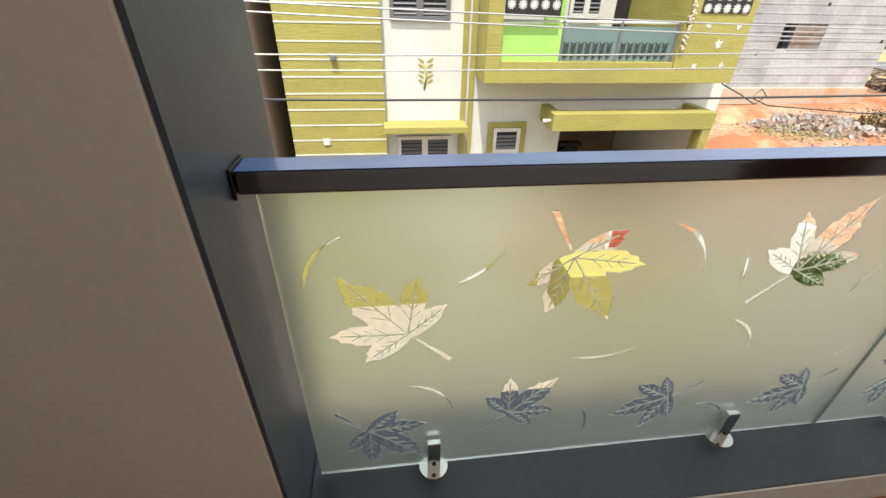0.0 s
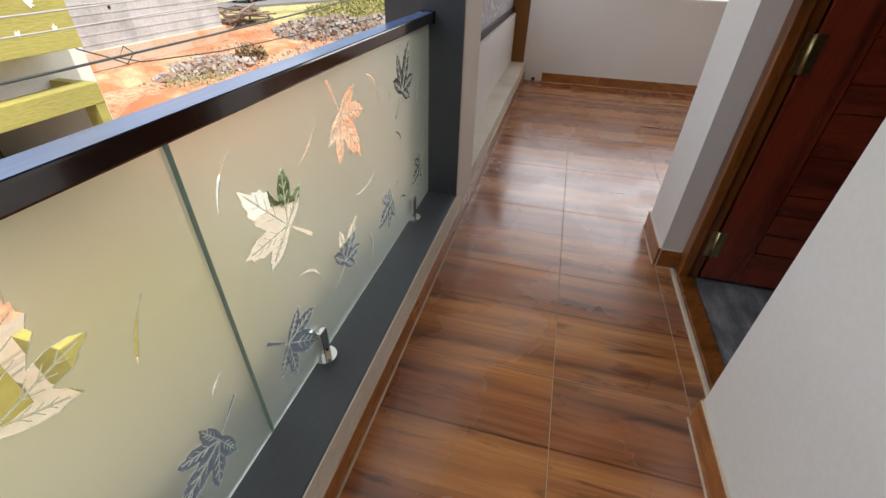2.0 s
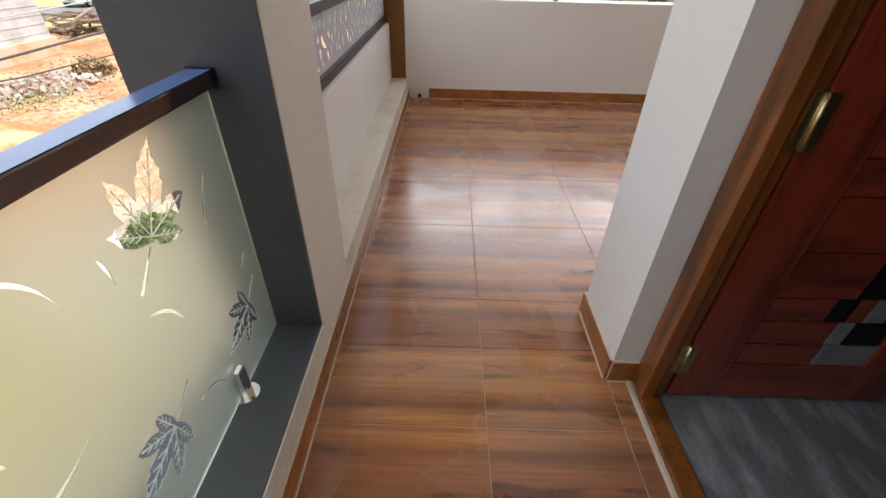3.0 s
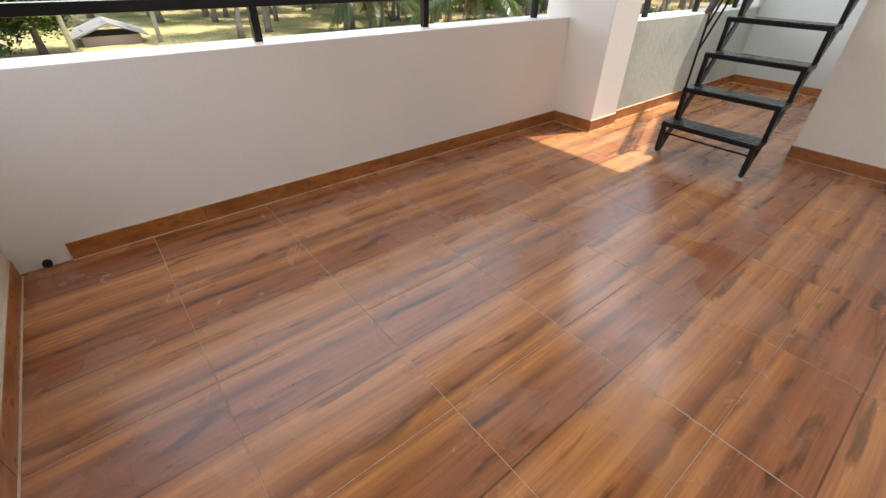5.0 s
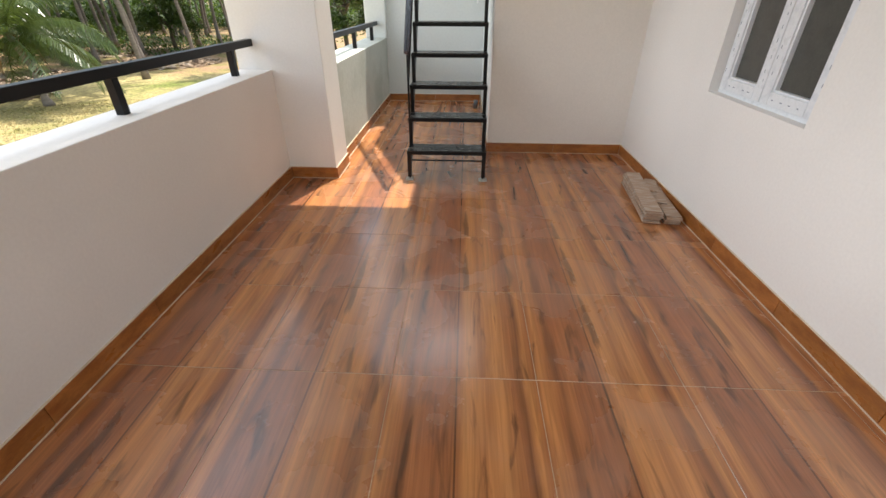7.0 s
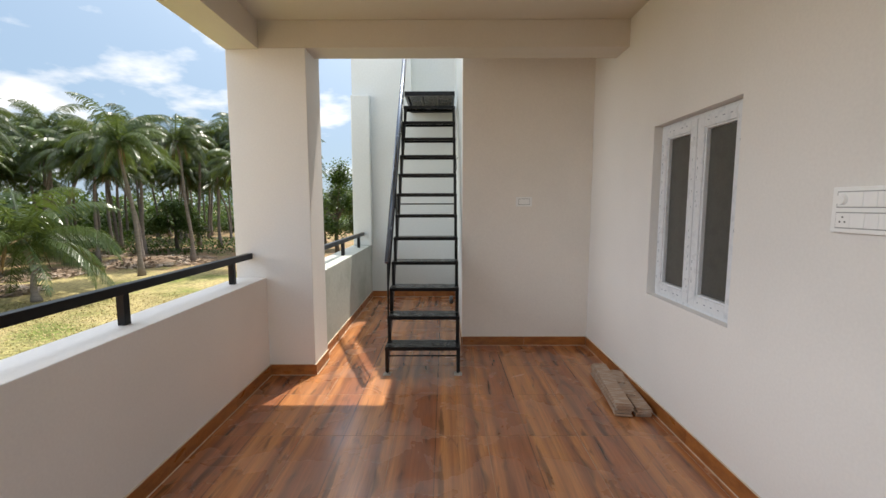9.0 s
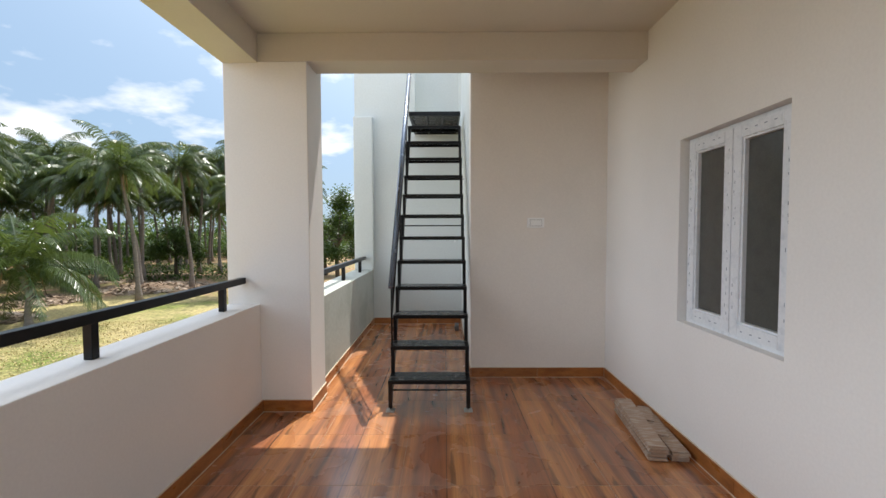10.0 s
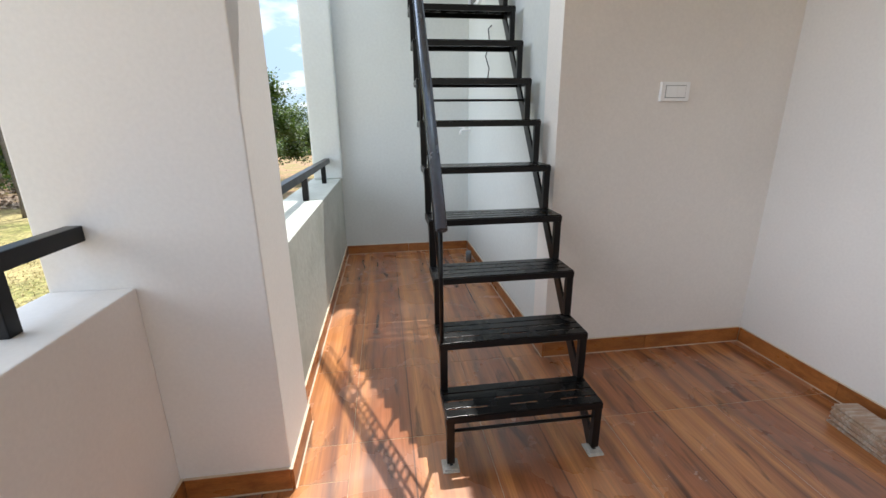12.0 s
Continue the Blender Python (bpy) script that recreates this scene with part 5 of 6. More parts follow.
        for k in range(5):
            cx = x0 + (k + 0.5) * (x1 - x0) / 5
            for cz in (1.02, 1.2, 1.38):
                for a in range(0, 180, 36):
                    th = radians(a)
                    add_bar(pat, (cx - math.cos(th) * 0.07, Y - 0.02, cz - math.sin(th) * 0.07), (cx + math.cos(th) * 0.07, Y - 0.02, cz + math.sin(th) * 0.07), 0.018, 0.008, (0, 1, 0.01))
        part("white_tracery", pat, M_OUTWHITE, s)
    for cx, cz, s, a in ((-0.20, 0.46, 0.13, 30), (-0.47, 0.74, 0.085, 70), (0.08, 0.74, 0.085, 20), (-0.52, 0.10, 0.085, 50), (0.02, 0.12, 0.08, 90)):
        maple_decal(h, cx, cz, s, a, Y, M_OUTWHITE)
    gar = bmesh.new()
    rr = random.Random(4)
    for k in range(40):
        z = 0.40 + k * 0.02
        x = -0.84 + rr.uniform(-0.03, 0.03)
        bmesh.ops.create_icosphere(gar, subdivisions=1, radius=0.03, matrix=Matrix.Translation((x, Y - 0.03 + rr.uniform(-0.02, 0.02), z)))
    sub("garland", gar, M_PLINTH, h, "dried orange flower garland")
    sub("wall_lamp", box(-6.92, -6.82, F - 0.22, F - 0.12, 0.10, 0.20, 0.01), M_SHUTTER, h)
    sub("meter_box", box(-7.22, -7.10, F - 0.15, F - 0.12, -1.42, -1.30, 0.005), M_OUTWHITE, h)


mustard_house()


def scooter():
    s = thing("scooter", (-1.6, 10.2, GZ + 0.15), "dark scooter parked inside the porch", "scooter")
    z = GZ + 0.15
    for x in (-2.05, -0.95):
        b = bmesh.new()
        bmesh.ops.create_cone(b, cap_ends=True, segments=20, radius1=0.25, radius2=0.25, depth=0.10, matrix=Matrix.Translation((x, 10.2, z + 0.25)) @ Matrix.Rotation(radians(90), 4, "X"))
        sub("wheel", b, M_TYRE, s)
    sub("body", prism([(-2.0, z + 0.45), (-1.3, z + 0.30), (-1.0, z + 0.40), (-0.9, z + 0.75), (-1.25, z + 0.85), (-1.5, z + 0.5), (-1.85, z + 0.75)], 10.05, 10.35), M_BLACK, s)
    sub("seat", box(-1.45, -0.80, 10.08, 10.32, z + 0.78, z + 0.88, 0.03), M_TYRE, s)
    sub("handlebar", tube([(-1.9, 9.9, z + 1.05), (-1.95, 10.2, z + 0.98), (-1.9, 10.5, z + 1.05)], 0.02, 8), M_BLACK, s)


scooter()


def pink_house():
    h = thing("house", (-10.5, 9.5, GZ), "pinkish tan house with a shaded porch", "house")
    for wb in ((-16, -8.16, 7.4, 13, -1.05, 3.8), (-16, -9.45, 7.4, 13, GZ, -1.05), (-8.45, -8.16, 7.4, 13, GZ, -1.05), (-9.45, -8.45, 11, 13, GZ, -1.05)):
        sub("wall", box(*wb), M_PINK, h, "pinkish tan rendered wall")
    sub("ledge", box(-16, -8.5, 6.9, 7.398, -0.42, -0.28, 0.01), M_PINK, h)
    fr = bmesh.new()
    add_box(fr, -9.75, -9.45, 7.25, 7.398, GZ, -1.05)
    add_box(fr, -9.75, -8.2, 7.25, 7.398, -1.05, -0.85)
    add_box(fr, -8.45, -8.2, 7.25, 7.398, GZ, -1.05)
    sub("porch_border", fr, M_OUTWHITE, h, "pale rough porch surround")
    for cx, cz, s in ((-9.1, 0.55, 0.12), (-8.95, -0.1, 0.11)):
        maple_decal(h, cx, cz, s, 60, 7.4, M_PLINTH)


pink_house()


def compound_wall():
    c = thing("compound_wall", (-4.0, 5.0, GZ), "low mustard compound wall with white posts and a red gate", "wall")
    sub("wall_panel", box(-8.6, -4.95, 4.95, 5.10, GZ, -2.0, 0.01), M_MUSTARD, c)
    sub("coping", box(-8.62, -4.95, 4.90, 5.15, -2.0, -1.9, 0.01), M_OUTWHITE, c)
    sub("gate_post", box(-4.94, -4.52, 4.90, 5.12, GZ, -1.85, 0.01), M_OUTWHITE, c)
    sub("wall_panel", box(-4.51, -3.60, 4.95, 5.10, GZ, -2.3, 0.01), M_MUSTARD, c)
    sub("planter_wall", box(-3.35, -0.95, 4.35, 5.05, GZ, -2.42, 0.02), M_MUSTARD, c, "broad mustard planter wall by the gate")
    for k in range(5):
        z = -2.40 + k * 0.085
        sub("gate_slat", box(-2.42, -1.50, 5.08, 5.11, z, z + 0.070, 0.004), M_GATE, c, "red painted gate slat")
    for x in (-2.45, -1.47):
        sub("gate_post", box(x - 0.03, x + 0.03, 5.07, 5.12, GZ, -1.9, 0.005), M_OUTWHITE, c)
    sub("wall_panel", box(-0.94, 1.20, 4.95, 5.10, GZ, -2.1, 0.01), M_OUTWHITE, c)


compound_wall()


def cement_house():
    h = thing("house", (12, 21, GZ), "unfinished grey cement-block house", "house")
    F = 18.6
    for wb in ((6.5, 11.75, F, F + 7, GZ, 5.5), (13.9, 17.4, F, F + 7, GZ, 5.5), (11.75, 13.9, F, F + 7, GZ, -0.95), (11.75, 13.9, F, F + 7, 0.15, 5.5), (11.75, 13.9, F + 0.6, F + 7, -0.95, 0.15)):
        sub("wall", box(*wb), M_CEMENT, h, "bare grey block wall")
    sub("window_board", box(12.4, 13.88, F + 0.05, F + 0.12, -0.94, 0.14), M_RUBBLE, h)
    # Near-black sheet painted as the shade within the window opening.
    sub("reveal_shade", box(11.77, 12.38, F + 0.4, F + 0.55, -0.94, 0.14), M_OUTDARK, h)
    sub("plinth", box(6.4, 17.5, F - 0.15, F - 0.001, GZ, GZ + 0.75, 0.02), M_PLINTH, h, "orange-stained cement plinth")
    for k in range(22):
        z = GZ + 0.95 + k * 0.36
        sub("course_line", box(6.5, 17.4, F - 0.014, F - 0.001, z, z + 0.05), M_CEMENT, h)
    rr = random.Random(8)
    # Flat dark squares on the wall, painted as the shade in putlog holes.
    holes = bmesh.new()
    for k in range(18):
        x, z = rr.uniform(7, 17), rr.uniform(-1.8, 4)
        add_box(holes, x, x + 0.14, F - 0.016, F - 0.0145, z, z + 0.12)
    sub("putlog_hole_shade", holes, M_OUTDARK, h)


cement_house()


# ---- rubble, lumber, weeds ----
def stones(name, cx, cy, rx, ry, count, s0, s1, seed, height, mat, label):
    rr = random.Random(seed)
    bm = bmesh.new()
    for k in range(count):
        a, r = rr.uniform(0, 6.283), math.sqrt(rr.random())
        x, y = cx + math.cos(a) * r * rx, cy + math.sin(a) * r * ry
        s = rr.uniform(s0, s1)
        z = GZ + height * (1 - r * r) * rr.uniform(0.4, 1.0) + s * 0.2
        m = Matrix.LocRotScale((x, y, z), Euler((rr.uniform(0, 3), rr.uniform(0, 3), rr.uniform(0, 3))), (s, s * rr.uniform(0.5, 1), s * rr.uniform(0.35, 0.8)))
        bmesh.ops.create_cube(bm, size=0.8, matrix=m)
    for v in bm.verts:
        v.co += Vector((rr.uniform(-1, 1), rr.uniform(-1, 1), rr.uniform(-1, 1))) * s0 * 0.3
    return tagged(part(name, bm, mat), label, "rubble", kind="stuff")


stones("rubble", 23.0, 14.8, 4.2, 3.4, 900, 0.08, 0.42, 1, 0.7, M_RUBBLE, "heap of broken bricks and grey stones")
stones("rubble", 11.2, 14.6, 2.8, 1.6, 520, 0.05, 0.30, 2, 0.30, M_RUBBLE, "low heap of pale debris on red soil")
stones("gravel", 15.5, 14.0, 8.0, 3.6, 900, 0.03, 0.14, 31, 0.02, M_RUBBLE, "scattered pebbles and chips on the red soil")
stones("rubble", 27.5, 12.5, 2.4, 2.2, 160, 0.15, 0.5, 12, 0.5, M_RUBBLE, "heap of grey stones by the field")


def mound(cx, cy, rx, ry, h, seed):
    bm = bmesh.new()
    bmesh.ops.create_grid(bm, x_segments=26, y_segments=26, size=1)
    for v in bm.verts:
        u, w = v.co.x, v.co.y
        r = min(1.0, math.hypot(u, w))
        lump = 0.25 * noise.noise((u * 3 + seed, w * 3, 0.5)) + 0.12 * noise.noise((u * 9, w * 9 + seed, 2))
        v.co = (cx + u * rx, cy + w * ry, GZ - 0.15 + (h + lump * h) * (0.5 + 0.5 * math.cos(math.pi * r)))
    for f in bm.faces:
        f.smooth = True
    tagged(part("soil_mound", bm, M_SOIL), "mound of orange earth on the building plot", "earth mound")


mound(5.6, 11.4, 2.6, 2.2, 0.9, 1)
mound(16.5, 15.2, 4.0, 2.4, 0.5, 2)
mound(8.5, 16.2, 4.0, 1.6, 0.6, 3)



def lumber_pile():
    rr = random.Random(11)
    for k in range(46):
        a = rr.uniform(-0.45, 0.45) + (0.3 if k % 3 else 1.4)
        ln = rr.uniform(1.6, 3.6)
        cx, cy, cz = 23.6 + rr.uniform(-1.6, 1.6), 21.8 + rr.uniform(-1.3, 1.3), GZ + 0.12 + rr.random() * 0.75
        dx, dy = math.cos(a) * ln / 2, math.sin(a) * ln / 2
        b = bmesh.new()
        add_bar(b, (cx - dx, cy - dy, cz), (cx + dx, cy + dy, cz + rr.uniform(-0.25, 0.25)), rr.uniform(0.07, 0.18), rr.uniform(0.05, 0.10))
        tagged(part("board", b, M_LUMBER), "weathered board on a heap of old lumber", "board", "heap of old lumber")


lumber_pile()


def leafy(name, cx, cy, rx, ry, h, count, size, seed, mat, label, kind="stuff", base=GZ):
    """Low growth: many small crossed blades in clumps."""
    rr = random.Random(seed)
    vs, fs = [], []
    for k in range(count):
        a, r = rr.uniform(0, 6.283), math.sqrt(rr.random())
        x, y = cx + math.cos(a) * r * rx, cy + math.sin(a) * r * ry
        z = base + h * rr.random() ** 1.3 * (1 - 0.6 * r * r)
        th, tilt, s = rr.uniform(0, 6.283), rr.uniform(0.2, 1.2), size * rr.uniform(0.6, 1.3)
        d = Vector((math.cos(th) * math.cos(tilt), math.sin(th) * math.cos(tilt), math.sin(tilt))) * s
        p = Vector((-math.sin(th), math.cos(th), 0)) * s * 0.28
        o = Vector((x, y, z))
        i = len(vs)
        vs += [o, o + d * 0.5 + p, o + d, o + d * 0.5 - p]
        fs.append((i, i + 1, i + 2, i + 3))
    me = bpy.data.meshes.new(name)
    me.from_pydata(vs, [], fs)
    me.materials.append(mat)
    return tagged(new(name, me), label, "plants", kind=kind)


leafy("weeds", 34, 17, 7, 4.5, 0.8, 9000, 0.20, 1, M_WEED, "green weeds along the field edge")
leafy("weeds", 31, 8, 6, 6, 0.8, 8000, 0.22, 2, M_LEAF, "green weeds behind the rubble")
leafy("weeds", 13.6, 14.2, 0.9, 0.6, 0.7, 900, 0.18, 3, M_DRYFROND, "tuft of dry grass on the soil")
leafy("weeds", 9.6, 13.6, 1.8, 0.9, 0.30, 700, 0.10, 4, M_WEED, "yellow-green weeds among debris")
leafy("weeds", 1.9, 5.0, 0.7, 0.4, 0.5, 500, 0.14, 7, M_LEAF, "green weeds at the end of the compound wall")
leafy("undergrowth", 30, -46, 16, 6, 1.3, 3200, 0.35, 8, M_LEAF, "dark green undergrowth among the palms")
leafy("undergrowth", 52, -48, 16, 14, 3.0, 12000, 0.45, 9, M_LEAF, "dark green undergrowth deep in the grove")
leafy("undergrowth", 34, -78, 26, 8, 5.0, 14000, 0.55, 10, M_LEAF, "dense green scrub behind the grove")
leafy("undergrowth", 68, -20, 9, 30, 3.5, 12000, 0.5, 11, M_LEAF, "green scrub at the far edge of the grove")
leafy("dry_grass", 13, -13, 10, 10, 0.07, 42000, 0.075, 12, M_STRAW, "short dry straw-coloured grass in the yard")
leafy("hedge", 66, -66, 24, 12, 8.0, 16000, 0.75, 13, M_LEAF, "tall green scrub beyond the palm grove")
leafy("hedge", 60, 50, 30, 14, 4.5, 16000, 0.5, 5, M_LEAF, "distant green scrub beyond the road")
leafy("hedge", 45, -92, 34, 9, 10.0, 15000, 0.8, 14, M_LEAF, "tall dark trees closing the view behind the palms")
leafy("hedge", 95, 5, 14, 45, 5.5, 16000, 0.6, 6, M_LEAF, "distant green scrub beyond the field")


# ---- car on the road ----
def car():
    c = thing("car", (34.5, 27.8, GZ + 0.2), "white compact car with rear spare wheel on the road", "car")
    prof = [(-1.95, 0.35), (-1.95, 0.95), (-1.75, 1.05), (-1.45, 1.55), (0.45, 1.60), (1.05, 1.08), (1.85, 0.98), (2.0, 0.75), (2.0, 0.35)]
    b = prism(prof, -0.85, 0.85)
    bmesh.ops.bevel(b, geom=b.edges[:], offset=0.05, segments=2, affect="EDGES")
    obs = [sub("body", b, M_CARWHITE, c)]
    for y in (-0.86, 0.86):
        obs.append(sub("side_window", prism([(-1.45, 1.08), (-1.32, 1.45), (0.35, 1.48), (0.80, 1.08)], y - 0.01, y + 0.01), M_OUTDARK, c))
        for x in (-1.25, 1.25):
            t = bmesh.new()
            bmesh.ops.create_cone(t, cap_ends=True, segments=22, radius1=0.34, radius2=0.34, depth=0.2, matrix=Matrix.Translation((x, y * 0.94, 0.34)) @ Matrix.Rotation(radians(90), 4, "X"))
            obs.append(sub("wheel", t, M_TYRE, c))
            t = bmesh.new()
            bmesh.ops.create_cone(t, cap_ends=True, segments=18, radius1=0.2, radius2=0.18, depth=0.02, matrix=Matrix.Translation((x, y * 1.07, 0.34)) @ Matrix.Rotation(radians(90), 4, "X"))
            obs.append(sub("wheel_rim", t, M_CHROME, c))
    t = bmesh.new()
    bmesh.ops.create_cone(t, cap_ends=True, segments=22, radius1=0.32, radius2=0.30, depth=0.18, matrix=Matrix.Translation((-2.04, 0, 0.85)) @ Matrix.Rotation(radians(90), 4, "Y"))
    obs.append(sub("spare_wheel", t, M_TYRE, c))
    obs.append(sub("rear_window", prism([(-1.68, 1.12), (-1.46, 1.48), (-1.44, 1.48), (-1.66, 1.12)], -0.6, 0.6), M_OUTDARK, c))
    for o in obs:
        o.matrix_parent_inverse = Matrix.Identity(4)
    c.matrix_basis = pose(34.2, 28.9, GZ + 0.2, 0, 0, 6)


car()


# ---- cables over the street ----
for k, (za, zb, r, mat) in enumerate(((1.07, 0.95, 0.009, M_WIREL), (0.985, 0.85, 0.009, M_WIREL), (0.63, 0.68, 0.009, M_WIREL), (0.485, 0.53, 0.008, M_WIREL), (0.20, 0.20, 0.013, M_WIRE))):
    sl = (zb - za) / 5.3
    pts = [(x, 4.2, za + sl * (x + 6.9) + 0.0016 * ((x + 4.2) ** 2 - 7)) for x in (-26, -20, -15, -11, -8, -6, -4, -2, 0, 3, 7, 12, 18, 25)]
    wv = thing("overhead_cable", pts[0], "thin overhead cable strung along the street", "cable", "overhead cables")
    sub("cable_run", tube(pts, r, 6), mat, wv)
wv = thing("overhead_cable", (0.4, 7.0, -0.5), "looped service cable at the corner of the mustard house", "cable", "overhead cables")
sub("cable_run", tube([(0.55, 7.83, -0.1), (0.45, 7.3, -0.25), (0.55, 6.9, -0.35), (0.8, 6.8, -0.5), (0.95, 6.75, -0.35), (0.8, 6.75, -0.22), (0.68, 6.78, -0.38), (1.0, 6.7, -0.5), (2.5, 6.3, -0.55), (9, 5.6, -0.6), (20, 5, -0.3)], 0.012, 6), M_WIRE, wv)


def utility_pole(x, y, h, lean, label):
    p = thing("utility_pole", (x, y, GZ), label, "pole", "utility poles")
    sub("pole_shaft", tube([(x, y, GZ - 0.1), (x + lean, y, GZ + h)], [0.13, 0.09], 10), M_CEMENT, p)
    sub("cross_arm", box(x + lean * 0.95 - 0.6, x + lean * 0.95 + 0.6, y - 0.04, y + 0.04, GZ + h * 0.94, GZ + h * 0.94 + 0.08), M_SHUTTER, p)


utility_pole(43.5, 24.8, 8, 0.8, "leaning concrete utility pole by the road")
utility_pole(31.4, -5.1, 8, 0.0, "grey concrete pole at the edge of the grove")
utility_pole(29.5, -0.6, 8, 0.3, "pale concrete pole beside the bushes")


def hut():
    h = thing("hut", (33.5, -2.6, GZ), "small farm hut with a grey sheet roof", "hut")
    sub("wall", box(31.8, 35.2, -4.2, -1.2, GZ, GZ + 0.5), M_PINK, h)
    r = bmesh.new()
    a = [r.verts.new(p) for p in ((31.4, -4.6, GZ + 0.42), (35.6, -4.6, GZ + 0.42), (35.6, -2.7, GZ + 1.15), (31.4, -2.7, GZ + 1.15), (31.4, -0.8, GZ + 0.42), (35.6, -0.8, GZ + 0.42))]
    r.faces.new((a[0], a[1], a[2], a[3]))
    r.faces.new((a[3], a[2], a[5], a[4]))
    ex = bmesh.ops.extrude_face_region(r, geom=r.faces[:])
    bmesh.ops.translate(r, vec=(0, 0, 0.08), verts=[v for v in ex["geom"] if isinstance(v, bmesh.types.BMVert)])
    sub("roof", r, M_THATCH, h, "grey sheet roof")


hut()


# ---- coconut palms ----
def crown_mesh(seed, fronds, reach, droop):
    rr = random.Random(seed)
    vs, fs = [], []
    for k in range(fronds):
        az = k * 2.39996 + rr.uniform(-0.25, 0.25)
        el = radians(78 - 105 * (k / fronds) ** 0.9 + rr.uniform(-7, 7))
        ln = reach * rr.uniform(0.82, 1.1)
        h = Vector((math.cos(az), math.sin(az), 0))
        side = Vector((-math.sin(az), math.cos(az), 0))
        p = Vector((0, 0, 0))
        pts = [p.copy()]
        steps = 12
        e = el
        for s in range(steps):
            e -= droop * (0.35 + 1.3 * s / steps) / steps * (1.2 if el > 0 else 0.6)
            p = p + (h * math.cos(e) + Vector((0, 0, math.sin(e)))) * (ln / steps)
            pts.append(p.copy())
        twist = rr.uniform(-0.5, 0.5)
        n = 60
        for s in range(n):
            t = 0.10 + 0.9 * s / n
            f = t * steps
            i = min(int(f), steps - 1)
            q = pts[i].lerp(pts[i + 1], f - i)
            d = (pts[i + 1] - pts[i]).normalized()
            up = side.cross(d).normalized()
            lf = reach * 0.20 * math.sin(math.pi * min(1.0, 0.16 + t * 0.86)) ** 0.7 + 0.05
            for sg in (-1, 1):
                o = side * sg * math.cos(twist) + up * math.sin(twist) * sg
                w = (d * 0.55 + o * 0.8 - Vector((0, 0, 0.35 + 0.65 * rr.random()))).normalized()
                a = q + w * lf * 0.55
                b = a + (w - Vector((0, 0, 0.75 + 0.3 * rr.random()))).normalized() * lf * 0.5
                wd = d * 0.0175 * reach / 3.5
                j = len(vs)
                vs += [q - wd, q + wd, a + wd * 1.1, a - wd * 1.1, b]
                fs += [(j, j + 1, j + 2, j + 3), (j + 3, j + 2, j + 4)]
        for s in range(steps):
            r = 0.035 * (1 - s / steps) + 0.008
            j = len(vs)
            a, b = pts[s], pts[s + 1]
            vs += [a - side * r, a + side * r, b + side * r * 0.9, b - side * r * 0.9]
            fs.append((j, j + 1, j + 2, j + 3))
    me = bpy.data.meshes.new("crown")
    me.from_pydata(vs, [], fs)
    me.materials.append(M_FROND)
    return me


def palm(seed, height, lean, fronds, reach, droop):
    rr = random.Random(seed)
    t = thing("coconut_palm", (0, 0, 0), "tall coconut palm with a ringed grey trunk and drooping fronds", "palm tree", "coconut grove")
    pts, rad = [], []
    for k in range(15):
        u = k / 14
        pts.append((lean * u * u + 0.06 * math.sin(u * 9), 0.10 * math.sin(u * 5 + seed), height * u))
        rad.append((0.155 - 0.065 * u + (0.12 * (1 - u * 8) if u < 0.12 else 0)) * (1.05 if k % 2 else 0.97))
    sub("trunk", tube(pts, rad, 9), M_TRUNK, t)
    c = new("crown", crown_mesh(seed, fronds, reach, droop))
    c.parent = t
    c.location = pts[-1]
    b = bmesh.new()
    for k in range(7):
        a = k * 0.9
        bmesh.ops.create_icosphere(b, subdivisions=1, radius=0.13, matrix=Matrix.Translation((pts[-1][0] + math.cos(a) * 0.3, pts[-1][1] + math.sin(a) * 0.3, height - 0.35 + 0.1 * math.sin(k * 2.1))))
    sub("coconut", b, M_LEAF, t)
    dry = bmesh.new()
    for k in range(5):
        a = k * 1.3 + seed
        q = Vector(pts[-1])
        add_tube(dry, [q, q + Vector((math.cos(a) * 0.7, math.sin(a) * 0.7, -0.3)), q + Vector((math.cos(a) * 0.95, math.sin(a) * 0.95, -1.6))], [0.05, 0.07, 0.02], 5)
    sub("dry_frond", dry, M_DRYFROND, t)
    return t


proto = [palm(1, 9.0, 0.9, 30, 4.0, 1.5), palm(2, 10.2, -0.7, 28, 4.0, 1.7), palm(3, 8.0, 1.6, 30, 3.8, 1.4), palm(4, 10.8, 0.4, 28, 4.1, 1.8)]
short = palm(7, 3.2, 0.3, 24, 5.2, 1.5)
tagged(short, "young coconut palm with wide arching green fronds")
short.matrix_basis = pose(19.1, -21.1, GZ, 0, 0, 40)
proto[0].matrix_basis = pose(19.4, -28.8, GZ, 0, 0, 80)
proto[1].matrix_basis = pose(19.95, -35.7, GZ, 0, 0, 200)
proto[2].matrix_basis = pose(25, -36.8, GZ, 0, 0, 10)
proto[3].matrix_basis = pose(31, -27, GZ, 0, 0, 120)
copy_thing(short, pose(27.5, -18.0, GZ, 0, 0, 150))
copy_thing(short, pose(33.5, -24.5, GZ, 0, 0, 250))
rr = random.Random(21)
spots = []
for row in range(10):
    for col in range(17):
        a = radians(-4 - 67 * (col + 0.5 * (row % 2)) / 17)
        r = 35 + row * 5.2 + rr.uniform(-2, 2)
        x, y = r * math.cos(a) + rr.uniform(-2, 2), r * math.sin(a) + rr.uniform(-2, 2)
        if x / max(1, -y) < 0.28 + 0.0 or (abs(x - 20) < 6.5 and -41 < y < -15) or (-8 < y < 2 and x < 38):
            continue
        if rr.random() < 0.04:
            continue
        spots.append((x, y))
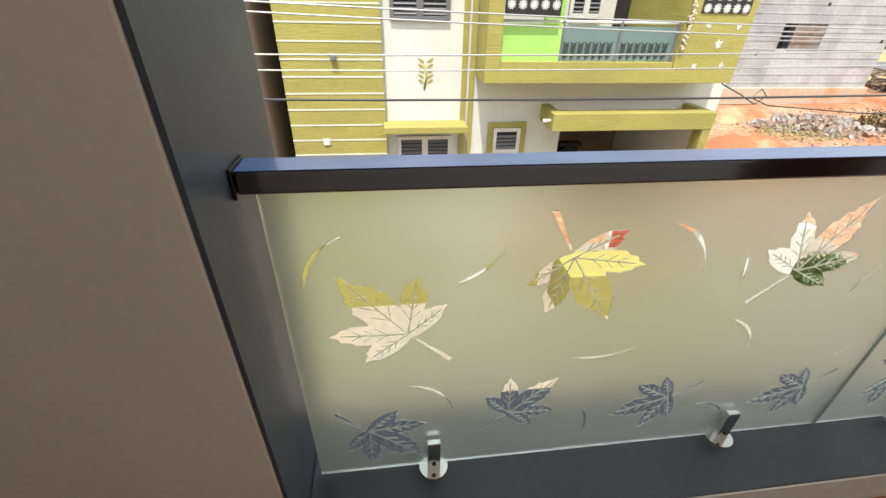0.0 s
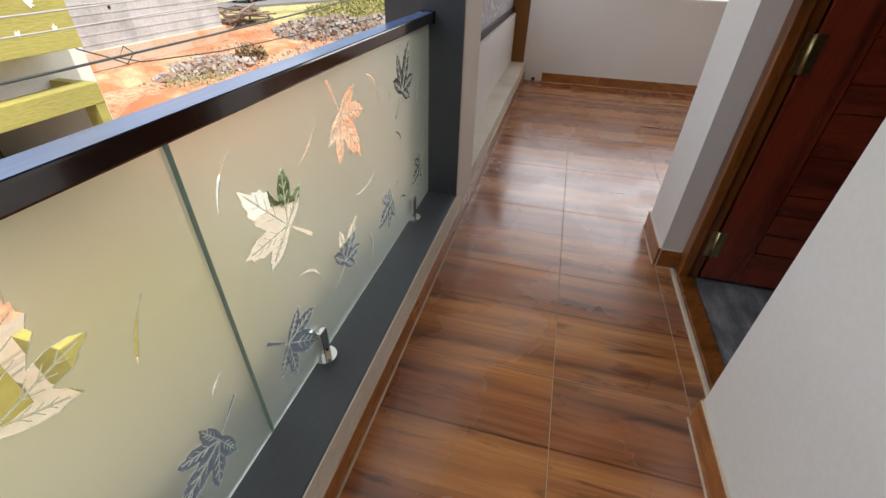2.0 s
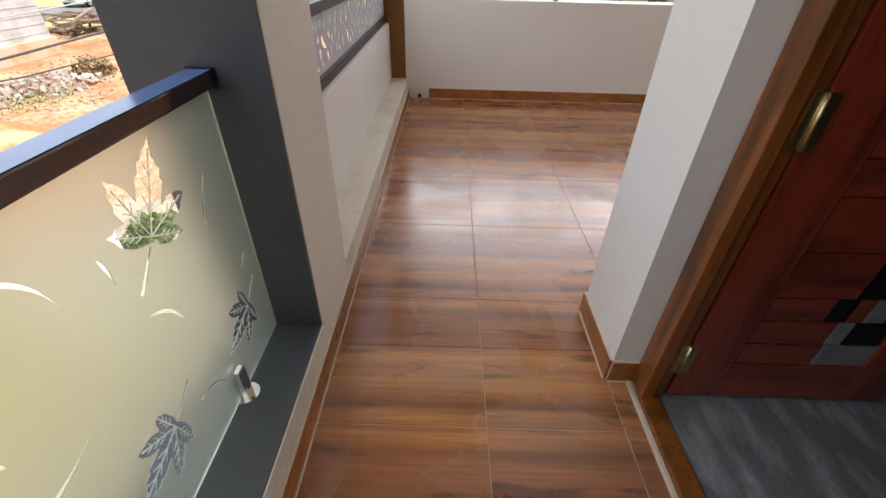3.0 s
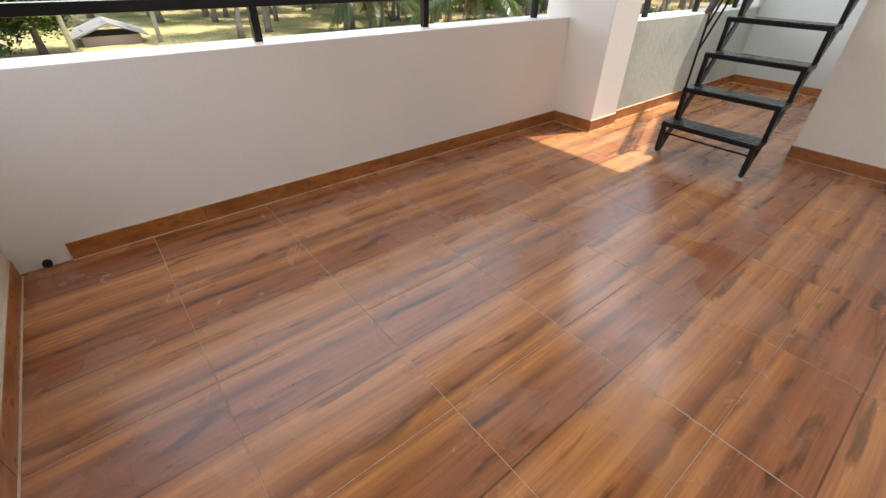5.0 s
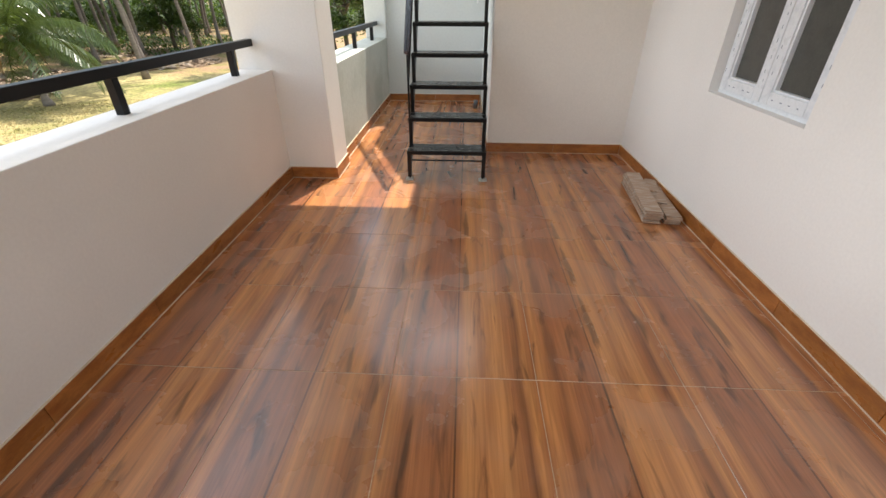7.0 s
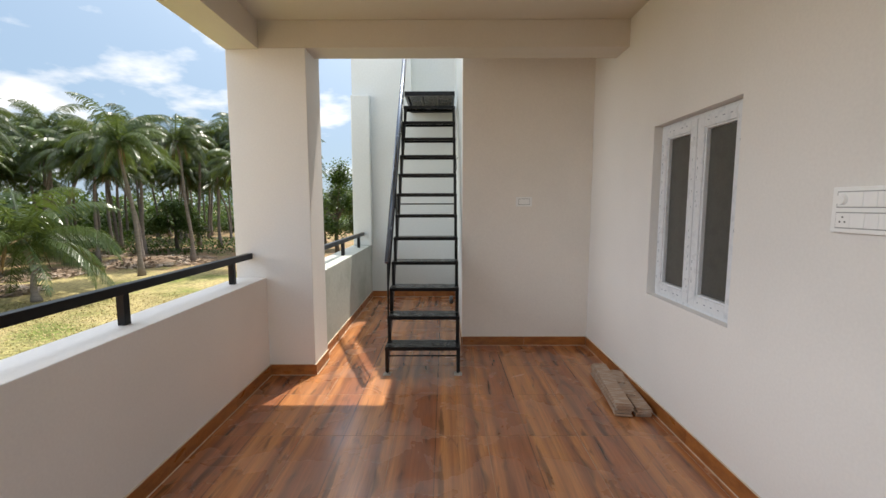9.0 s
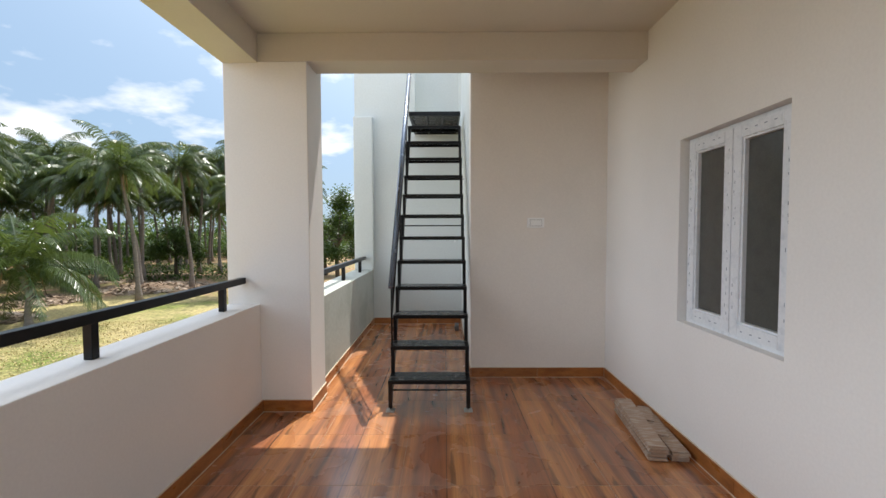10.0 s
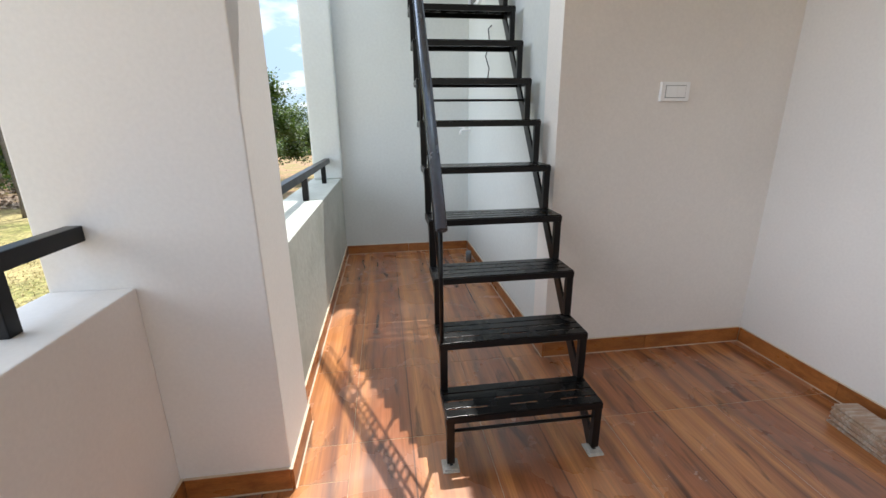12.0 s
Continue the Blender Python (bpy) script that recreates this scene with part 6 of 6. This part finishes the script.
for x, y in spots:
    z = GZ + max(0, math.hypot(x, y) - 45) * 0.012
    ob = copy_thing(rr.choice(proto), pose(x, y, z, 0, 0, rr.uniform(0, 360)))
    s = rr.uniform(0.92, 1.18) * (0.85 if math.hypot(x, y) < 42 else 1.0)
    ob.scale = (s, s, s)


# ---- broad-leaved trees ----
def broad_tree(x, y, h, spread, seed, label, clumps=190):
    rr = random.Random(seed)
    t = thing("tree", (x, y, GZ), label, "tree")
    b = bmesh.new()
    top = Vector((x, y, GZ + h * 0.5))
    add_tube(b, [(x, y, GZ - 0.1), (x + 0.1, y, GZ + h * 0.25), top], [0.22, 0.17, 0.12], 8)
    ends = []
    for k in range(9):
        a = k * 0.7 + rr.uniform(-0.2, 0.2)
        e = top + Vector((math.cos(a) * spread * rr.uniform(0.4, 0.8), math.sin(a) * spread * rr.uniform(0.4, 0.8), h * rr.uniform(-0.12, 0.4)))
        add_tube(b, [top - Vector((0, 0, h * 0.15 * rr.random())), top.lerp(e, 0.5) + Vector((0, 0, 0.2)), e], [0.09, 0.06, 0.025], 6)
        ends.append(e)
    sub("trunk", b, M_BRANCH, t)
    vs, fs = [], []
    for k in range(clumps):
        e = rr.choice(ends) + Vector((rr.gauss(0, 0.3), rr.gauss(0, 0.3), rr.gauss(0, 0.28))) * spread * 0.55
        for j in range(70):
            o = e + Vector((rr.gauss(0, 1), rr.gauss(0, 1), rr.gauss(0, 0.8))) * 0.32
            th, ti, s = rr.uniform(0, 6.283), rr.uniform(-0.9, 0.9), rr.uniform(0.13, 0.26)
            d = Vector((math.cos(th) * math.cos(ti), math.sin(th) * math.cos(ti), math.sin(ti))) * s
            p = Vector((-math.sin(th), math.cos(th), rr.uniform(-0.5, 0.5))) * s * 0.38
            i = len(vs)
            vs += [o, o + d * 0.5 + p, o + d, o + d * 0.5 - p]
            fs.append((i, i + 1, i + 2, i + 3))
    me = bpy.data.meshes.new("crown")
    me.from_pydata(vs, [], fs)
    me.materials.append(M_LEAF)
    c = new("crown", me)
    c.parent = t
    c.matrix_parent_inverse = t.matrix_basis.inverted()


broad_tree(7.6, -36, 8.2, 3.0, 1, "dense green broad-leaved tree beyond the far parapet")
broad_tree(5.0, -43, 6.5, 3.0, 2, "dense green broad-leaved tree beyond the far parapet")
broad_tree(11.5, -46, 7.0, 3.2, 3, "dense green broad-leaved tree by the grove")
broad_tree(30.3, 0.7, 3.6, 2.4, 4, "bushy green tree at the field edge", 200)
broad_tree(28.0, -30.0, 4.2, 2.0, 5, "low dark green tree among the palms", 120)
broad_tree(26.5, -44.0, 5.2, 2.6, 6, "low dark green tree among the palms", 130)
broad_tree(44.0, 1.0, 6.0, 3.2, 7, "green tree beside the grove", 160)


def litter(cx, cy, rx, ry, count, seed, label):
    rr = random.Random(seed)
    vs, fs = [], []
    for k in range(count):
        a, r = rr.uniform(0, 6.283), math.sqrt(rr.random())
        o = Vector((cx + math.cos(a) * r * rx, cy + math.sin(a) * r * ry, GZ + 0.05 + 0.35 * (1 - r) * rr.random()))
        th, s = rr.uniform(0, 6.283), rr.uniform(0.15, 0.45)
        d = Vector((math.cos(th), math.sin(th), rr.uniform(-0.25, 0.35))) * s
        p = Vector((-math.sin(th), math.cos(th), rr.uniform(-0.3, 0.3))) * s * 0.35
        i = len(vs)
        vs += [o, o + d * 0.5 + p, o + d, o + d * 0.5 - p]
        fs.append((i, i + 1, i + 2, i + 3))
    me = bpy.data.meshes.new("leaf_litter")
    me.from_pydata(vs, [], fs)
    me.materials.append(M_LITTER)
    tagged(new("leaf_litter", me), label, "leaf litter", kind="stuff")


litter(23, -36, 4.5, 4.0, 2600, 1, "fallen palm husks and dry leaves under the palms")
litter(27, -29, 3.5, 3.0, 1600, 2, "fallen palm husks and dry leaves under the palms")
litter(24, -23, 3.0, 2.2, 1000, 3, "dry leaves below the young palm")
litter(30, -44, 6, 5, 2600, 4, "fallen palm husks and dry leaves under the palms")


# ---- floor tiles ----
XJ = [0.0] + [-0.020 - 0.603 * k for k in range(1, 14)]
YJ = [0.0] + [-0.560 - 0.603 * k for k in range(0, 12)]
AREAS = [(-7.6, -3.035, -1.004, 0.0), (-4.284, -3.433, -1.067, -1.0041), (-3.035, -0.623, -4.781, 0.0), (-0.623, 0.0, -3.97, 0.0), (-3.084, -3.035, -4.765, -1.004),
         (-0.623, -0.361, -7.2, -3.97), (-1.744, -0.623, -7.2, -4.781)]
tile_meshes = {}


def tile_mesh(u0, u1, v0, v1):
    """A tile, or the piece of one, in coordinates from the whole tile's middle."""
    key = tuple(round(c, 3) for c in (u0, u1, v0, v1))
    if key not in tile_meshes:
        bm = bmesh.new()
        g, c = 0.0012, 0.0012
        lo = [bm.verts.new(p) for p in ((u0 + g, v0 + g, -0.009), (u1 - g, v0 + g, -0.009), (u1 - g, v1 - g, -0.009), (u0 + g, v1 - g, -0.009))]
        mi = [bm.verts.new((v.co.x, v.co.y, -c)) for v in lo]
        hi = [bm.verts.new(p) for p in ((u0 + g + c, v0 + g + c, 0), (u1 - g - c, v0 + g + c, 0), (u1 - g - c, v1 - g - c, 0), (u0 + g + c, v1 - g - c, 0))]
        for a, b2 in ((lo, mi), (mi, hi)):
            for k in range(4):
                bm.faces.new((a[k], a[(k + 1) % 4], b2[(k + 1) % 4], b2[k]))
        bm.faces.new(hi)
        tile_meshes[key] = mesh_of("tile", bm, M_TILE)
    return tile_meshes[key]


for ax0, ax1, ay0, ay1 in AREAS:
    for x1, x0 in zip(XJ, XJ[1:]):
        for y1, y0 in zip(YJ, YJ[1:]):
            cx0, cx1, cy0, cy1 = max(x0, ax0), min(x1, ax1), max(y0, ay0), min(y1, ay1)
            if cx1 - cx0 < 0.006 or cy1 - cy0 < 0.006:
                continue
            mx, my = x0 + 0.3015, y1 - 0.3015 if y1 < 0 else y0 + 0.3015
            ob = new("tile", tile_mesh(cx0 - mx, cx1 - mx, cy0 - my, cy1 - my))
            ob.location = (mx, my, 0)
            ob.parent = fl
